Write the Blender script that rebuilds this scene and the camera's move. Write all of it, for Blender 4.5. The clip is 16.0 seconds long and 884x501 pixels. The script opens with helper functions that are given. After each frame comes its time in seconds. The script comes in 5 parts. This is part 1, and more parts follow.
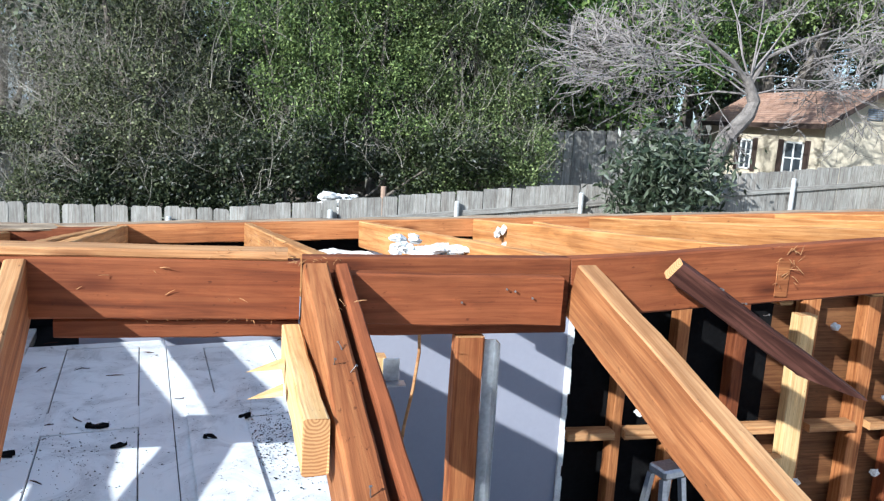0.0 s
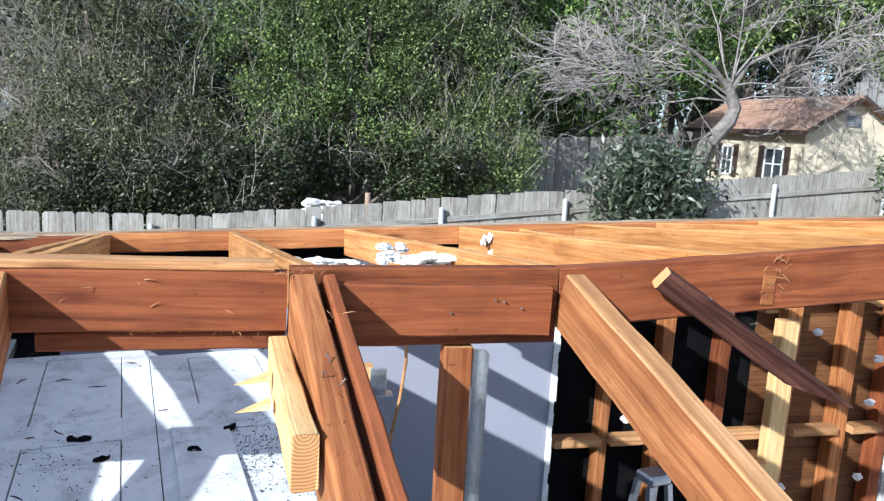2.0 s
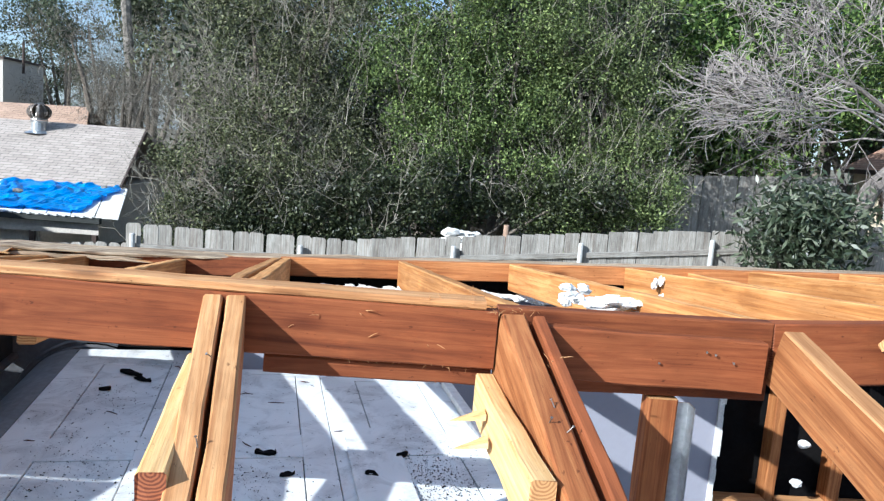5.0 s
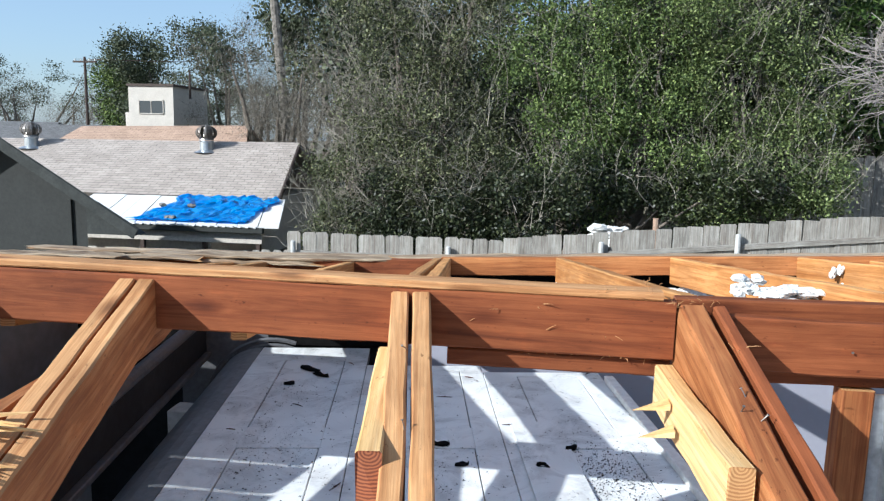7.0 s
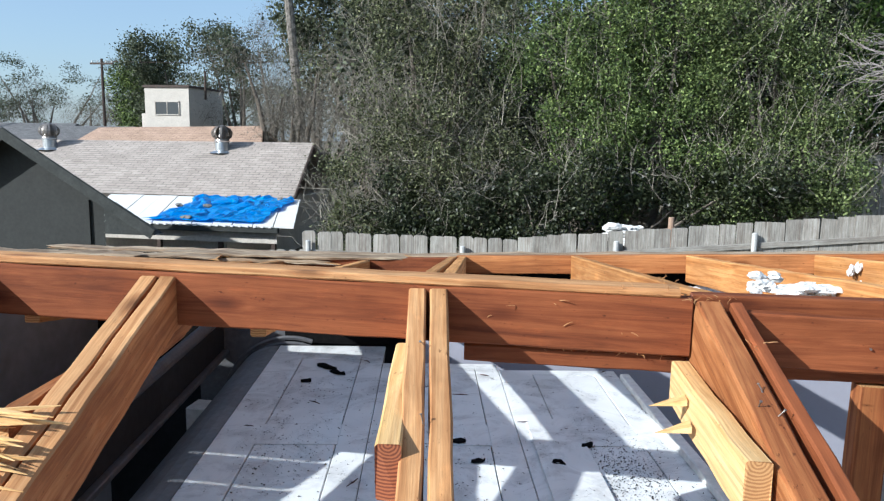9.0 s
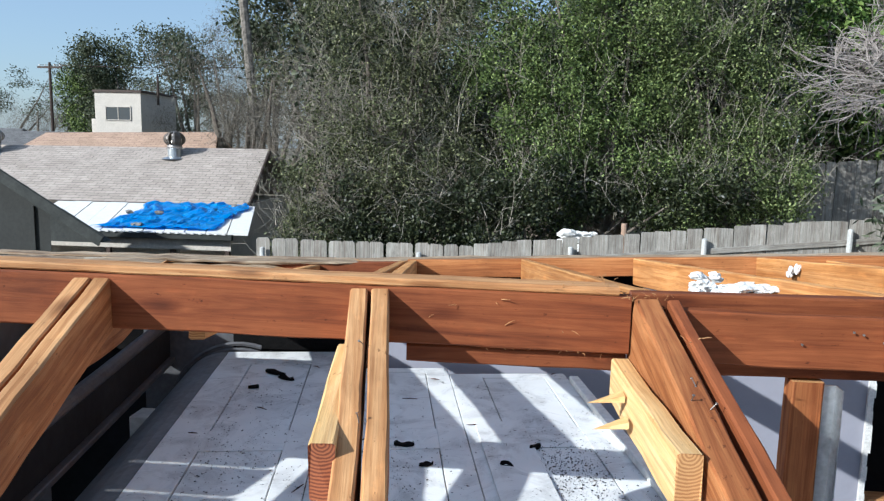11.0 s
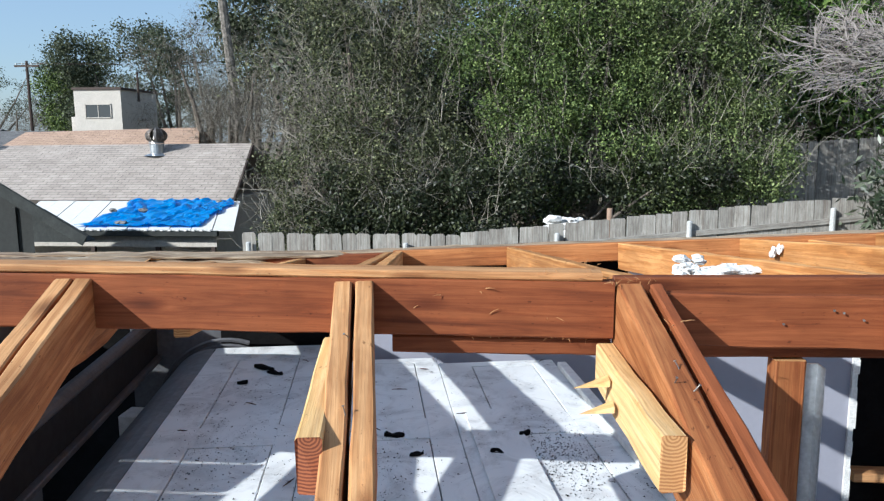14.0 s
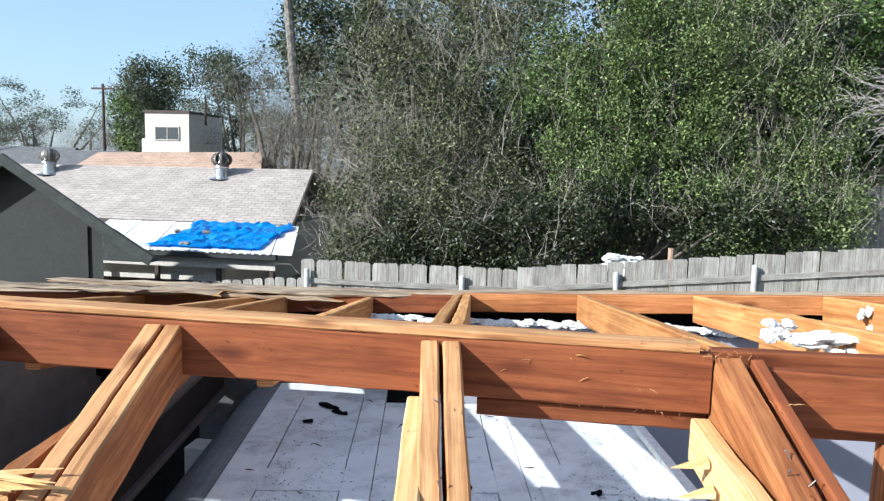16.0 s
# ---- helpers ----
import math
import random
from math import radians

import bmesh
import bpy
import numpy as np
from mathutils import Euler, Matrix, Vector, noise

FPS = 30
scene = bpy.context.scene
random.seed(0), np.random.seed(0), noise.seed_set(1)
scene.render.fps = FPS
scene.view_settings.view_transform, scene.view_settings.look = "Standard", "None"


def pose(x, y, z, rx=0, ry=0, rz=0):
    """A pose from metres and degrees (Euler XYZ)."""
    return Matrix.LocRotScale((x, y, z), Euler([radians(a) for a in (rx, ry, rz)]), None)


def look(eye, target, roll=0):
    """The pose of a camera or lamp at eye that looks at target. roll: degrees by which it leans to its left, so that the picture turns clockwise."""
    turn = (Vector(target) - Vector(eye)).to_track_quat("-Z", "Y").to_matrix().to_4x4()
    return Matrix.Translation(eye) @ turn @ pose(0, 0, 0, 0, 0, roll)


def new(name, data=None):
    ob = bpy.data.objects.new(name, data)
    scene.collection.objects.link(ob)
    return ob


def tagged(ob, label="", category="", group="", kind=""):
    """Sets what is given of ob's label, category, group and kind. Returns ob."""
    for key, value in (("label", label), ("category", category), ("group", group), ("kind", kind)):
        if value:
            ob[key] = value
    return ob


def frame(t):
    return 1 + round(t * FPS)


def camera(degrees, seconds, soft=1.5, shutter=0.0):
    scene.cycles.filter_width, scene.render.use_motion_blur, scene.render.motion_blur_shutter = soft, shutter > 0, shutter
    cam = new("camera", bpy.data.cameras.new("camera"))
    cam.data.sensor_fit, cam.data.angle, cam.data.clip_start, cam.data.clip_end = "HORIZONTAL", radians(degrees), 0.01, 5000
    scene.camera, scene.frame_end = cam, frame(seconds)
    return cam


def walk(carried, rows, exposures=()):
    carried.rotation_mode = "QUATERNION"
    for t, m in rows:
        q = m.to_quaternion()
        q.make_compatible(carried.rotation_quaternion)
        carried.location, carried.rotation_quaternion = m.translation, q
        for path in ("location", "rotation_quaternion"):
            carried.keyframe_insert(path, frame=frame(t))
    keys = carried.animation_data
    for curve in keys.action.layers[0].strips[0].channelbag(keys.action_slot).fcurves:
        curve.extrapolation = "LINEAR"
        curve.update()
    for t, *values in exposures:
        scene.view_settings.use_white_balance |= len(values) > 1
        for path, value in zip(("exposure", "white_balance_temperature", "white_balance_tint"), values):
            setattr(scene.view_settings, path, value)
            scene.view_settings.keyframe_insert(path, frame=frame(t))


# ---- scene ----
cam = camera(62.0, 16.0, soft=1.3)
PATH = [
    (0, (-0.039, -1.52, 3.507), (0.382, 0.403, 3.156), 3.2),
    (0.5, (-0.046, -1.517, 3.508), (0.357, 0.41, 3.157), 2.8),
    (1, (-0.054, -1.517, 3.512), (0.352, 0.411, 3.166), 3.0),
    (1.5, (-0.056, -1.516, 3.511), (0.34, 0.414, 3.17), 3.4),
    (2, (-0.046, -1.508, 3.514), (0.417, 0.409, 3.181), 3.2),
    (2.5, (0.007, -1.49, 3.526), (0.581, 0.399, 3.201), 3.6),
    (3, (0.071, -1.508, 3.543), (0.815, 0.326, 3.261), 4.5),
    (3.5, (0.015, -1.57, 3.561), (0.772, 0.263, 3.302), 5.0),
    (4, (-0.06, -1.539, 3.558), (0.5, 0.362, 3.288), 5.1),
    (4.5, (-0.164, -1.511, 3.541), (0.189, 0.44, 3.277), 5.3),
    (5, (-0.224, -1.488, 3.527), (-0.102, 0.49, 3.253), 4.7),
    (5.2, (-0.246, -1.491, 3.526), (-0.212, 0.489, 3.247), 4.5),
    (7.3, (-0.295, -1.553, 3.524), (-0.565, 0.406, 3.228), 1.2),
    (7.5, (-0.297, -1.554, 3.526), (-0.573, 0.405, 3.229), 1.3),
    (8, (-0.298, -1.564, 3.527), (-0.6, 0.39, 3.229), 0.9),
    (10.3, (-0.282, -1.565, 3.508), (-0.541, 0.398, 3.228), 1.1),
    (10.5, (-0.273, -1.561, 3.507), (-0.506, 0.407, 3.232), 0.9),
    (11, (-0.261, -1.556, 3.503), (-0.448, 0.416, 3.229), 1.2),
    (11.5, (-0.261, -1.549, 3.505), (-0.422, 0.425, 3.225), 0.9),
    (12, (-0.259, -1.56, 3.502), (-0.391, 0.416, 3.221), 0.3),
    (12.5, (-0.25, -1.56, 3.502), (-0.382, 0.413, 3.201), -0.4),
    (13, (-0.251, -1.56, 3.504), (-0.381, 0.412, 3.198), -0.6),
    (13.5, (-0.246, -1.555, 3.507), (-0.369, 0.418, 3.202), -0.6),
    (14, (-0.251, -1.556, 3.505), (-0.404, 0.415, 3.203), -0.3),
    (14.5, (-0.246, -1.554, 3.509), (-0.416, 0.416, 3.208), 0.2),
    (15, (-0.238, -1.549, 3.521), (-0.399, 0.421, 3.217), 0.5),
    (15.5, (-0.257, -1.533, 3.546), (-0.425, 0.438, 3.251), 1.0),
    (16, (-0.338, -1.531, 3.569), (-0.632, 0.434, 3.343), 1.4),
]
walk(cam, [(t, look(eye, target, roll)) for t, eye, target, roll in PATH], exposures=[(0, 0.80, 5600, 5), (2, 0.79, 5600, 5), (3.5, 0.80, 5600, 5), (4.5, 0.84, 5600, 5), (5.2, 0.77, 5650, 5), (7.5, 0.54, 5800, 5), (10.5, 0.46, 5800, 5), (12.5, 0.33, 5800, 5), (14.5, 0.46, 5800, 5), (15.5, 0.64, 5800, 5), (16, 0.84, 5800, 5)])

# ---- world and sun ----
SUN_EL, SUN_AZ = radians(28.5), radians(52)
world = bpy.data.worlds.new("world")
scene.world = world
world.use_nodes = True
sky = world.node_tree.nodes.new("ShaderNodeTexSky")
sky.sky_type, sky.sun_disc = "NISHITA", False
sky.sun_elevation, sky.sun_rotation = SUN_EL, radians(232)
sky.dust_density, sky.air_density, sky.ozone_density = 1.2, 1.0, 3.0
back = world.node_tree.nodes["Background"]
back.inputs["Strength"].default_value = 0.115
haze = world.node_tree.nodes.new("ShaderNodeMix")
haze.data_type = "RGBA"
haze.inputs[0].default_value, haze.inputs[7].default_value = 0.36, (3.6, 4.3, 5.2, 1)
world.node_tree.links.new(sky.outputs[0], haze.inputs[6])
world.node_tree.links.new(haze.outputs[2], back.inputs["Color"])
sun_way = Vector((math.sin(SUN_AZ) * math.cos(SUN_EL), math.cos(SUN_AZ) * math.cos(SUN_EL), -math.sin(SUN_EL)))
sun = new("sun", bpy.data.lights.new("sun", "SUN"))
sun.data.energy, sun.data.angle, sun.data.color = 5.0, radians(0.55), (1.0, 0.955, 0.89)
sun.matrix_world = look((0, 0, 30), Vector((0, 0, 30)) + sun_way)


# ---- materials ----
def shader(name, rough=0.8, metal=0.0):
    m = bpy.data.materials.new(name)
    m.use_nodes = True
    nt = m.node_tree
    b = nt.nodes["Principled BSDF"]
    b.inputs["Roughness"].default_value, b.inputs["Metallic"].default_value = rough, metal
    return m, nt, b


def node(nt, kind, **values):
    n = nt.nodes.new(kind)
    for k, v in values.items():
        n.inputs[k].default_value = v
    return n


def coords(nt, scale, which="Object"):
    t = nt.nodes.new("ShaderNodeTexCoord")
    m = node(nt, "ShaderNodeMapping", Scale=scale)
    nt.links.new(t.outputs[which], m.inputs["Vector"])
    return m.outputs[0]


def noise_tex(nt, vec, scale, detail=4.0, rough=0.6, distortion=0.0):
    n = node(nt, "ShaderNodeTexNoise", Scale=scale, Detail=detail, Roughness=rough, Distortion=distortion)
    nt.links.new(vec, n.inputs["Vector"])
    return n.outputs["Fac"]


def ramp(nt, fac, stops):
    r = nt.nodes.new("ShaderNodeValToRGB")
    e = r.color_ramp.elements
    while len(e) < len(stops):
        e.new(0.5)
    for k, (p, c) in enumerate(stops):
        e[k].position, e[k].color = p, (*c, 1)
    nt.links.new(fac, r.inputs["Fac"])
    return r.outputs["Color"]


def mix(nt, a, b, fac, mode="MIX"):
    m = nt.nodes.new("ShaderNodeMix")
    m.data_type, m.blend_type = "RGBA", mode
    for sock, v in ((m.inputs[0], fac), (m.inputs[6], a), (m.inputs[7], b)):
        if isinstance(v, bpy.types.NodeSocket):
            nt.links.new(v, sock)
        elif isinstance(v, (int, float)):
            sock.default_value = v
        else:
            sock.default_value = (*v, 1)
    return m.outputs[2]


def bump(nt, b, height, strength, distance):
    n = node(nt, "ShaderNodeBump", Strength=strength, Distance=distance)
    nt.links.new(height, n.inputs["Height"])
    nt.links.new(n.outputs[0], b.inputs["Normal"])


def wood(name, dark, mid, light, rough=0.75, stain=0.5, knots=True, fibres=0.4):
    """Sawn timber; the grain runs along the object's own x."""
    m, nt, b = shader(name, rough)
    info = nt.nodes.new("ShaderNodeObjectInfo")
    shift = nt.nodes.new("ShaderNodeVectorMath")
    shift.operation = "ADD"
    tc = nt.nodes.new("ShaderNodeTexCoord")
    off = nt.nodes.new("ShaderNodeMath")
    off.operation, off.inputs[1].default_value = "MULTIPLY", 37.0
    nt.links.new(info.outputs["Random"], off.inputs[0])
    nt.links.new(tc.outputs["Object"], shift.inputs[0])
    nt.links.new(off.outputs[0], shift.inputs[1])

    def scaled(s):
        mp = node(nt, "ShaderNodeMapping", Scale=s)
        nt.links.new(shift.outputs[0], mp.inputs["Vector"])
        return mp.outputs[0]
    rings = noise_tex(nt, scaled((0.8, 17, 17)), 1.6, 6, 0.66, 1.6)
    fibre = noise_tex(nt, scaled((6, 190, 190)), 1.5, 3, 0.6)
    blotch = noise_tex(nt, scaled((2.2, 5, 5)), 1.6, 3, 0.65)
    col = ramp(nt, rings, [(0.30, dark), (0.46, mid), (0.58, light), (0.72, mid)])
    col = mix(nt, col, ramp(nt, fibre, [(0.25, (0.45, 0.42, 0.40)), (0.6, (1, 1, 1))]), fibres, "MULTIPLY")
    col = mix(nt, col, ramp(nt, blotch, [(0.35, (0.42, 0.36, 0.33)), (0.62, (1, 1, 1))]), stain, "MULTIPLY")
    if knots:
        v = node(nt, "ShaderNodeTexVoronoi", Scale=1.0, Randomness=1.0)
        nt.links.new(scaled((3.1, 8.5, 8.5)), v.inputs["Vector"])
        col = mix(nt, col, ramp(nt, v.outputs["Distance"], [(0.05, (0.16, 0.09, 0.06)), (0.13, (0.6, 0.5, 0.45)), (0.2, (1, 1, 1))]), 0.8, "MULTIPLY")
    # latewood lines along the board, scuffs and dark specks
    lines = noise_tex(nt, scaled((0.9, 60, 60)), 1.0, 3, 0.55, 0.6)
    col = mix(nt, col, ramp(nt, lines, [(0.40, (0.55, 0.42, 0.36)), (0.50, (1, 1, 1))]), 0.05 + 0.85 * fibres, "MULTIPLY")
    scuff = noise_tex(nt, scaled((9, 26, 26)), 1.3, 5, 0.7)
    col = mix(nt, col, ramp(nt, scuff, [(0.56, (1, 1, 1)), (0.70, (1.35, 1.28, 1.2))]), 0.6, "MULTIPLY")
    speck = noise_tex(nt, scaled((38, 85, 85)), 1.0, 4, 0.7)
    col = mix(nt, col, ramp(nt, speck, [(0.29, (0.28, 0.22, 0.2)), (0.36, (1, 1, 1))]), 0.75, "MULTIPLY")
    hsv = node(nt, "ShaderNodeHueSaturation")
    val = nt.nodes.new("ShaderNodeMapRange")
    val.inputs["To Min"].default_value, val.inputs["To Max"].default_value = 0.82, 1.16
    nt.links.new(info.outputs["Random"], val.inputs["Value"])
    nt.links.new(val.outputs[0], hsv.inputs["Value"])
    nt.links.new(col, hsv.inputs["Color"])
    nt.links.new(hsv.outputs[0], b.inputs["Base Color"])
    bump(nt, b, fibre, 0.22, 0.003)
    b.inputs["Specular IOR Level"].default_value = 0.25
    return m


def end_wood(name, a, c):
    m, nt, b = shader(name, 0.85)
    w = node(nt, "ShaderNodeTexWave", Scale=55.0, Distortion=3.0, Detail=2.0)
    w.wave_type, w.rings_direction = "RINGS", "X"
    t = nt.nodes.new("ShaderNodeTexCoord")
    nt.links.new(t.outputs["Object"], w.inputs["Vector"])
    nt.links.new(ramp(nt, w.outputs["Fac"], [(0.2, a), (0.8, c)]), b.inputs["Base Color"])
    return m


def mottled(name, a, c, scale, rough=0.85, bumps=0.3, dist=0.01, metal=0.0, fine=8.0, coord="Object", grain=0.6):
    """A plain surface with variation at two scales."""
    m, nt, b = shader(name, rough, metal)
    v = coords(nt, (1, 1, 1), coord)
    big = noise_tex(nt, v, scale, 4, 0.65)
    small = noise_tex(nt, v, scale * fine, 3, 0.6)
    col = mix(nt, ramp(nt, big, [(0.3, a), (0.7, c)]), ramp(nt, small, [(0.3, (0.72, 0.72, 0.72)), (0.65, (1.06, 1.06, 1.06))]), grain, "MULTIPLY")
    nt.links.new(col, b.inputs["Base Color"])
    bump(nt, b, small, bumps, dist)
    return m


def leafy(name, a, c, light, rough=0.55, shine=0.25):
    m, nt, b = shader(name, rough)
    geo = nt.nodes.new("ShaderNodeNewGeometry")
    col = ramp(nt, geo.outputs["Random Per Island"], [(0.0, a), (0.45, c), (0.80, [0.6 * p + 0.4 * q for p, q in zip(c, light)]), (1.0, light)])
    nt.links.new(col, b.inputs["Base Color"])
    b.inputs["Specular IOR Level"].default_value = shine
    tr = nt.nodes.new("ShaderNodeBsdfTranslucent")
    nt.links.new(col, tr.inputs["Color"])
    ms = nt.nodes.new("ShaderNodeMixShader")
    ms.inputs[0].default_value = 0.18
    nt.links.new(b.outputs[0], ms.inputs[1])
    nt.links.new(tr.outputs[0], ms.inputs[2])
    nt.links.new(ms.outputs[0], nt.nodes["Material Output"].inputs["Surface"])
    return m


RED = wood("red_fir", (0.125, 0.033, 0.012), (0.205, 0.058, 0.020), (0.270, 0.083, 0.029), stain=0.5, fibres=0.2)
RUST = wood("rust_brown_fir", (0.19, 0.058, 0.019), (0.32, 0.108, 0.036), (0.42, 0.165, 0.058), stain=0.55)
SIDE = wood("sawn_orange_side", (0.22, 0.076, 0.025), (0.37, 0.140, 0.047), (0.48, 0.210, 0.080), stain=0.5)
ORANGE = wood("orange_fir", (0.22, 0.075, 0.024), (0.36, 0.135, 0.044), (0.47, 0.200, 0.072), stain=0.35)
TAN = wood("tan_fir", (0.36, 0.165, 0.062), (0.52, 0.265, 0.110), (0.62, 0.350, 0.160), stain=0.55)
PINE = wood("pale_pine", (0.56, 0.33, 0.125), (0.70, 0.445, 0.19), (0.77, 0.53, 0.26), stain=0.12, knots=False)
DARKW = wood("old_dark_timber", (0.035, 0.012, 0.008), (0.065, 0.022, 0.014), (0.14, 0.055, 0.038), stain=0.7)
WEATHER = wood("weathered_timber", (0.19, 0.135, 0.085), (0.37, 0.275, 0.18), (0.50, 0.40, 0.285), stain=0.7)
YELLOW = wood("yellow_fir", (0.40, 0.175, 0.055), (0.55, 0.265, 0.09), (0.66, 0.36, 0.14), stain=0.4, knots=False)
GREYW = wood("grey_fence_wood", (0.21, 0.20, 0.18), (0.32, 0.305, 0.275), (0.41, 0.395, 0.36), stain=0.45, knots=False)
PLY = wood("old_plywood", (0.105, 0.043, 0.016), (0.165, 0.070, 0.026), (0.215, 0.098, 0.038), stain=0.5, knots=False)
# darker copy of the yellow fir: side shading of the far rafters as colour
JACK = wood("shaded_rafter_side", (0.34, 0.135, 0.038), (0.48, 0.21, 0.064), (0.58, 0.29, 0.105), stain=0.4, knots=False)
END_PALE = end_wood("end_grain_pale", (0.40, 0.19, 0.07), (0.60, 0.34, 0.14))
END_RED = end_wood("end_grain_red", (0.16, 0.045, 0.02), (0.36, 0.12, 0.05))
STEEL = mottled("galvanised_steel", (0.42, 0.44, 0.46), (0.62, 0.64, 0.66), 9, 0.38, 0.1, 0.002, 0.9)
NAILM = mottled("nail_steel", (0.22, 0.20, 0.18), (0.36, 0.34, 0.32), 20, 0.45, 0.1, 0.001, 0.8)
GREYWALL = mottled("grey_wall_paint", (0.27, 0.27, 0.32), (0.30, 0.30, 0.35), 1.2, 0.75, 0.1, 0.002, 0.0, 30.0, "Object", 0.12)
PALEWALL = mottled("pale_grey_wall_paint", (0.40, 0.395, 0.42), (0.44, 0.435, 0.46), 1.2, 0.75, 0.1, 0.002, 0.0, 30.0, "Object", 0.12)
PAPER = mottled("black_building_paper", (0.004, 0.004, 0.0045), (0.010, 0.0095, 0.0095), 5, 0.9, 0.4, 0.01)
CHARCOAL = mottled("charcoal_paint", (0.022, 0.022, 0.024), (0.038, 0.038, 0.041), 3, 0.6, 0.15, 0.004)
DARKSTEEL = mottled("dusty_dark_steel", (0.07, 0.07, 0.077), (0.13, 0.13, 0.14), 5, 0.55, 0.2, 0.004)
POSTSTEEL = mottled("pale_galvanised_pipe", (0.42, 0.42, 0.41), (0.58, 0.58, 0.56), 9, 0.6, 0.1, 0.002, 0.15)
# near black stands in for deep shade at the back of the garage
SHADEWALL = mottled("shade_dark_wall", (0.016, 0.016, 0.017), (0.03, 0.03, 0.032), 2, 0.95, 0.2, 0.004)
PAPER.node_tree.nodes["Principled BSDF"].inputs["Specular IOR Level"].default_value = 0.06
CHARCOAL.node_tree.nodes["Principled BSDF"].inputs["Specular IOR Level"].default_value = 0.12
SHADEWALL.node_tree.nodes["Principled BSDF"].inputs["Specular IOR Level"].default_value = 0.1
SLATE = mottled("slate_grey_paint", (0.20, 0.20, 0.21), (0.26, 0.26, 0.27), 1.5, 0.85, 0.15, 0.004)
DUSTGREY = mottled("dusty_grey_door_skin", (0.15, 0.152, 0.16), (0.25, 0.253, 0.265), 4, 0.5, 0.2, 0.004)
RUSTSTEEL = mottled("tarnished_vent_steel", (0.16, 0.135, 0.115), (0.40, 0.37, 0.34), 9, 0.5, 0.1, 0.002, 0.5)
PLASTER = mottled("broken_white_plaster", (0.66, 0.65, 0.62), (0.86, 0.85, 0.83), 14, 0.95, 0.8, 0.01)
CONCRETE = mottled("concrete_floor", (0.16, 0.155, 0.15), (0.27, 0.26, 0.25), 1.8, 0.9, 0.3, 0.005)
SOIL = mottled("dry_ground", (0.085, 0.072, 0.045), (0.20, 0.17, 0.115), 0.6, 0.95, 0.6, 0.05, 0.0, 14)
BARK = mottled("bark", (0.10, 0.080, 0.062), (0.22, 0.185, 0.15), 7, 0.95, 0.7, 0.03)
GREYBARK = mottled("grey_bark", (0.11, 0.095, 0.085), (0.27, 0.235, 0.21), 6, 0.95, 0.6, 0.02)
PALMBARK = mottled("palm_bark", (0.07, 0.06, 0.05), (0.30, 0.27, 0.235), 6, 0.95, 0.6, 0.03)
TWIGM = mottled("twig_bark", (0.14, 0.125, 0.10), (0.34, 0.31, 0.26), 3, 0.95, 0.3, 0.01)
BARETWIG = mottled("bare_twig_bark", (0.18, 0.150, 0.135), (0.35, 0.315, 0.295), 3, 0.95, 0.3, 0.01)
CREAM = mottled("cream_stucco", (0.60, 0.51, 0.37), (0.68, 0.585, 0.44), 3, 0.9, 0.4, 0.01)
WHITEP = mottled("white_trim_paint", (0.74, 0.73, 0.70), (0.82, 0.81, 0.79), 4, 0.6, 0.1, 0.002)
BROWNP = mottled("dark_brown_paint", (0.040, 0.024, 0.018), (0.065, 0.04, 0.03), 5, 0.7, 0.2, 0.004)
TARP = mottled("blue_tarpaulin", (0.006, 0.28, 0.78), (0.03, 0.46, 0.92), 2.0, 0.28, 0.2, 0.01)
GLASS, gnt, gb = shader("dark_window_glass", 0.08)
gb.inputs["Base Color"].default_value = (0.05, 0.06, 0.07, 1)
# outbuilding green and roof felt, both darkened in place of a shadow over it
SHADEGREEN = mottled("shade_dark_green", (0.019, 0.020, 0.0185), (0.028, 0.030, 0.028), 2.5, 0.85, 0.3, 0.008)
DARKROOF = mottled("shade_dark_roof_felt", (0.022, 0.025, 0.023), (0.045, 0.048, 0.045), 4, 0.9, 0.5, 0.01)
GREYHOUSE = mottled("weathered_grey_siding", (0.15, 0.145, 0.14), (0.24, 0.235, 0.225), 2, 0.9, 0.4, 0.02)
BEIGE = mottled("beige_stucco", (0.52, 0.475, 0.42), (0.60, 0.55, 0.49), 2, 0.9, 0.4, 0.01)


def shingled(name, a, c, row, width):
    m, nt, b = shader(name, 0.93)
    v = coords(nt, (1, 1, 1))
    br = node(nt, "ShaderNodeTexBrick", Color1=(*a, 1), Color2=(*c, 1), Mortar=(a[0] * 0.45, a[1] * 0.45, a[2] * 0.45, 1), Scale=1.0)
    br.inputs["Mortar Size"].default_value = row * 0.06
    br.inputs["Brick Width"].default_value, br.inputs["Row Height"].default_value = width, row
    nt.links.new(v, br.inputs["Vector"])
    n = noise_tex(nt, v, 1.2, 4, 0.65)
    g = noise_tex(nt, v, 70, 2, 0.6)
    col = mix(nt, br.outputs["Color"], ramp(nt, n, [(0.3, (0.74, 0.72, 0.70)), (0.7, (1.08, 1.06, 1.04))]), 0.8, "MULTIPLY")
    col = mix(nt, col, ramp(nt, g, [(0.3, (0.75, 0.75, 0.75)), (0.7, (1.1, 1.1, 1.1))]), 0.6, "MULTIPLY")
    nt.links.new(col, b.inputs["Base Color"])
    bump(nt, b, br.outputs["Fac"], 0.5, 0.01)
    return m


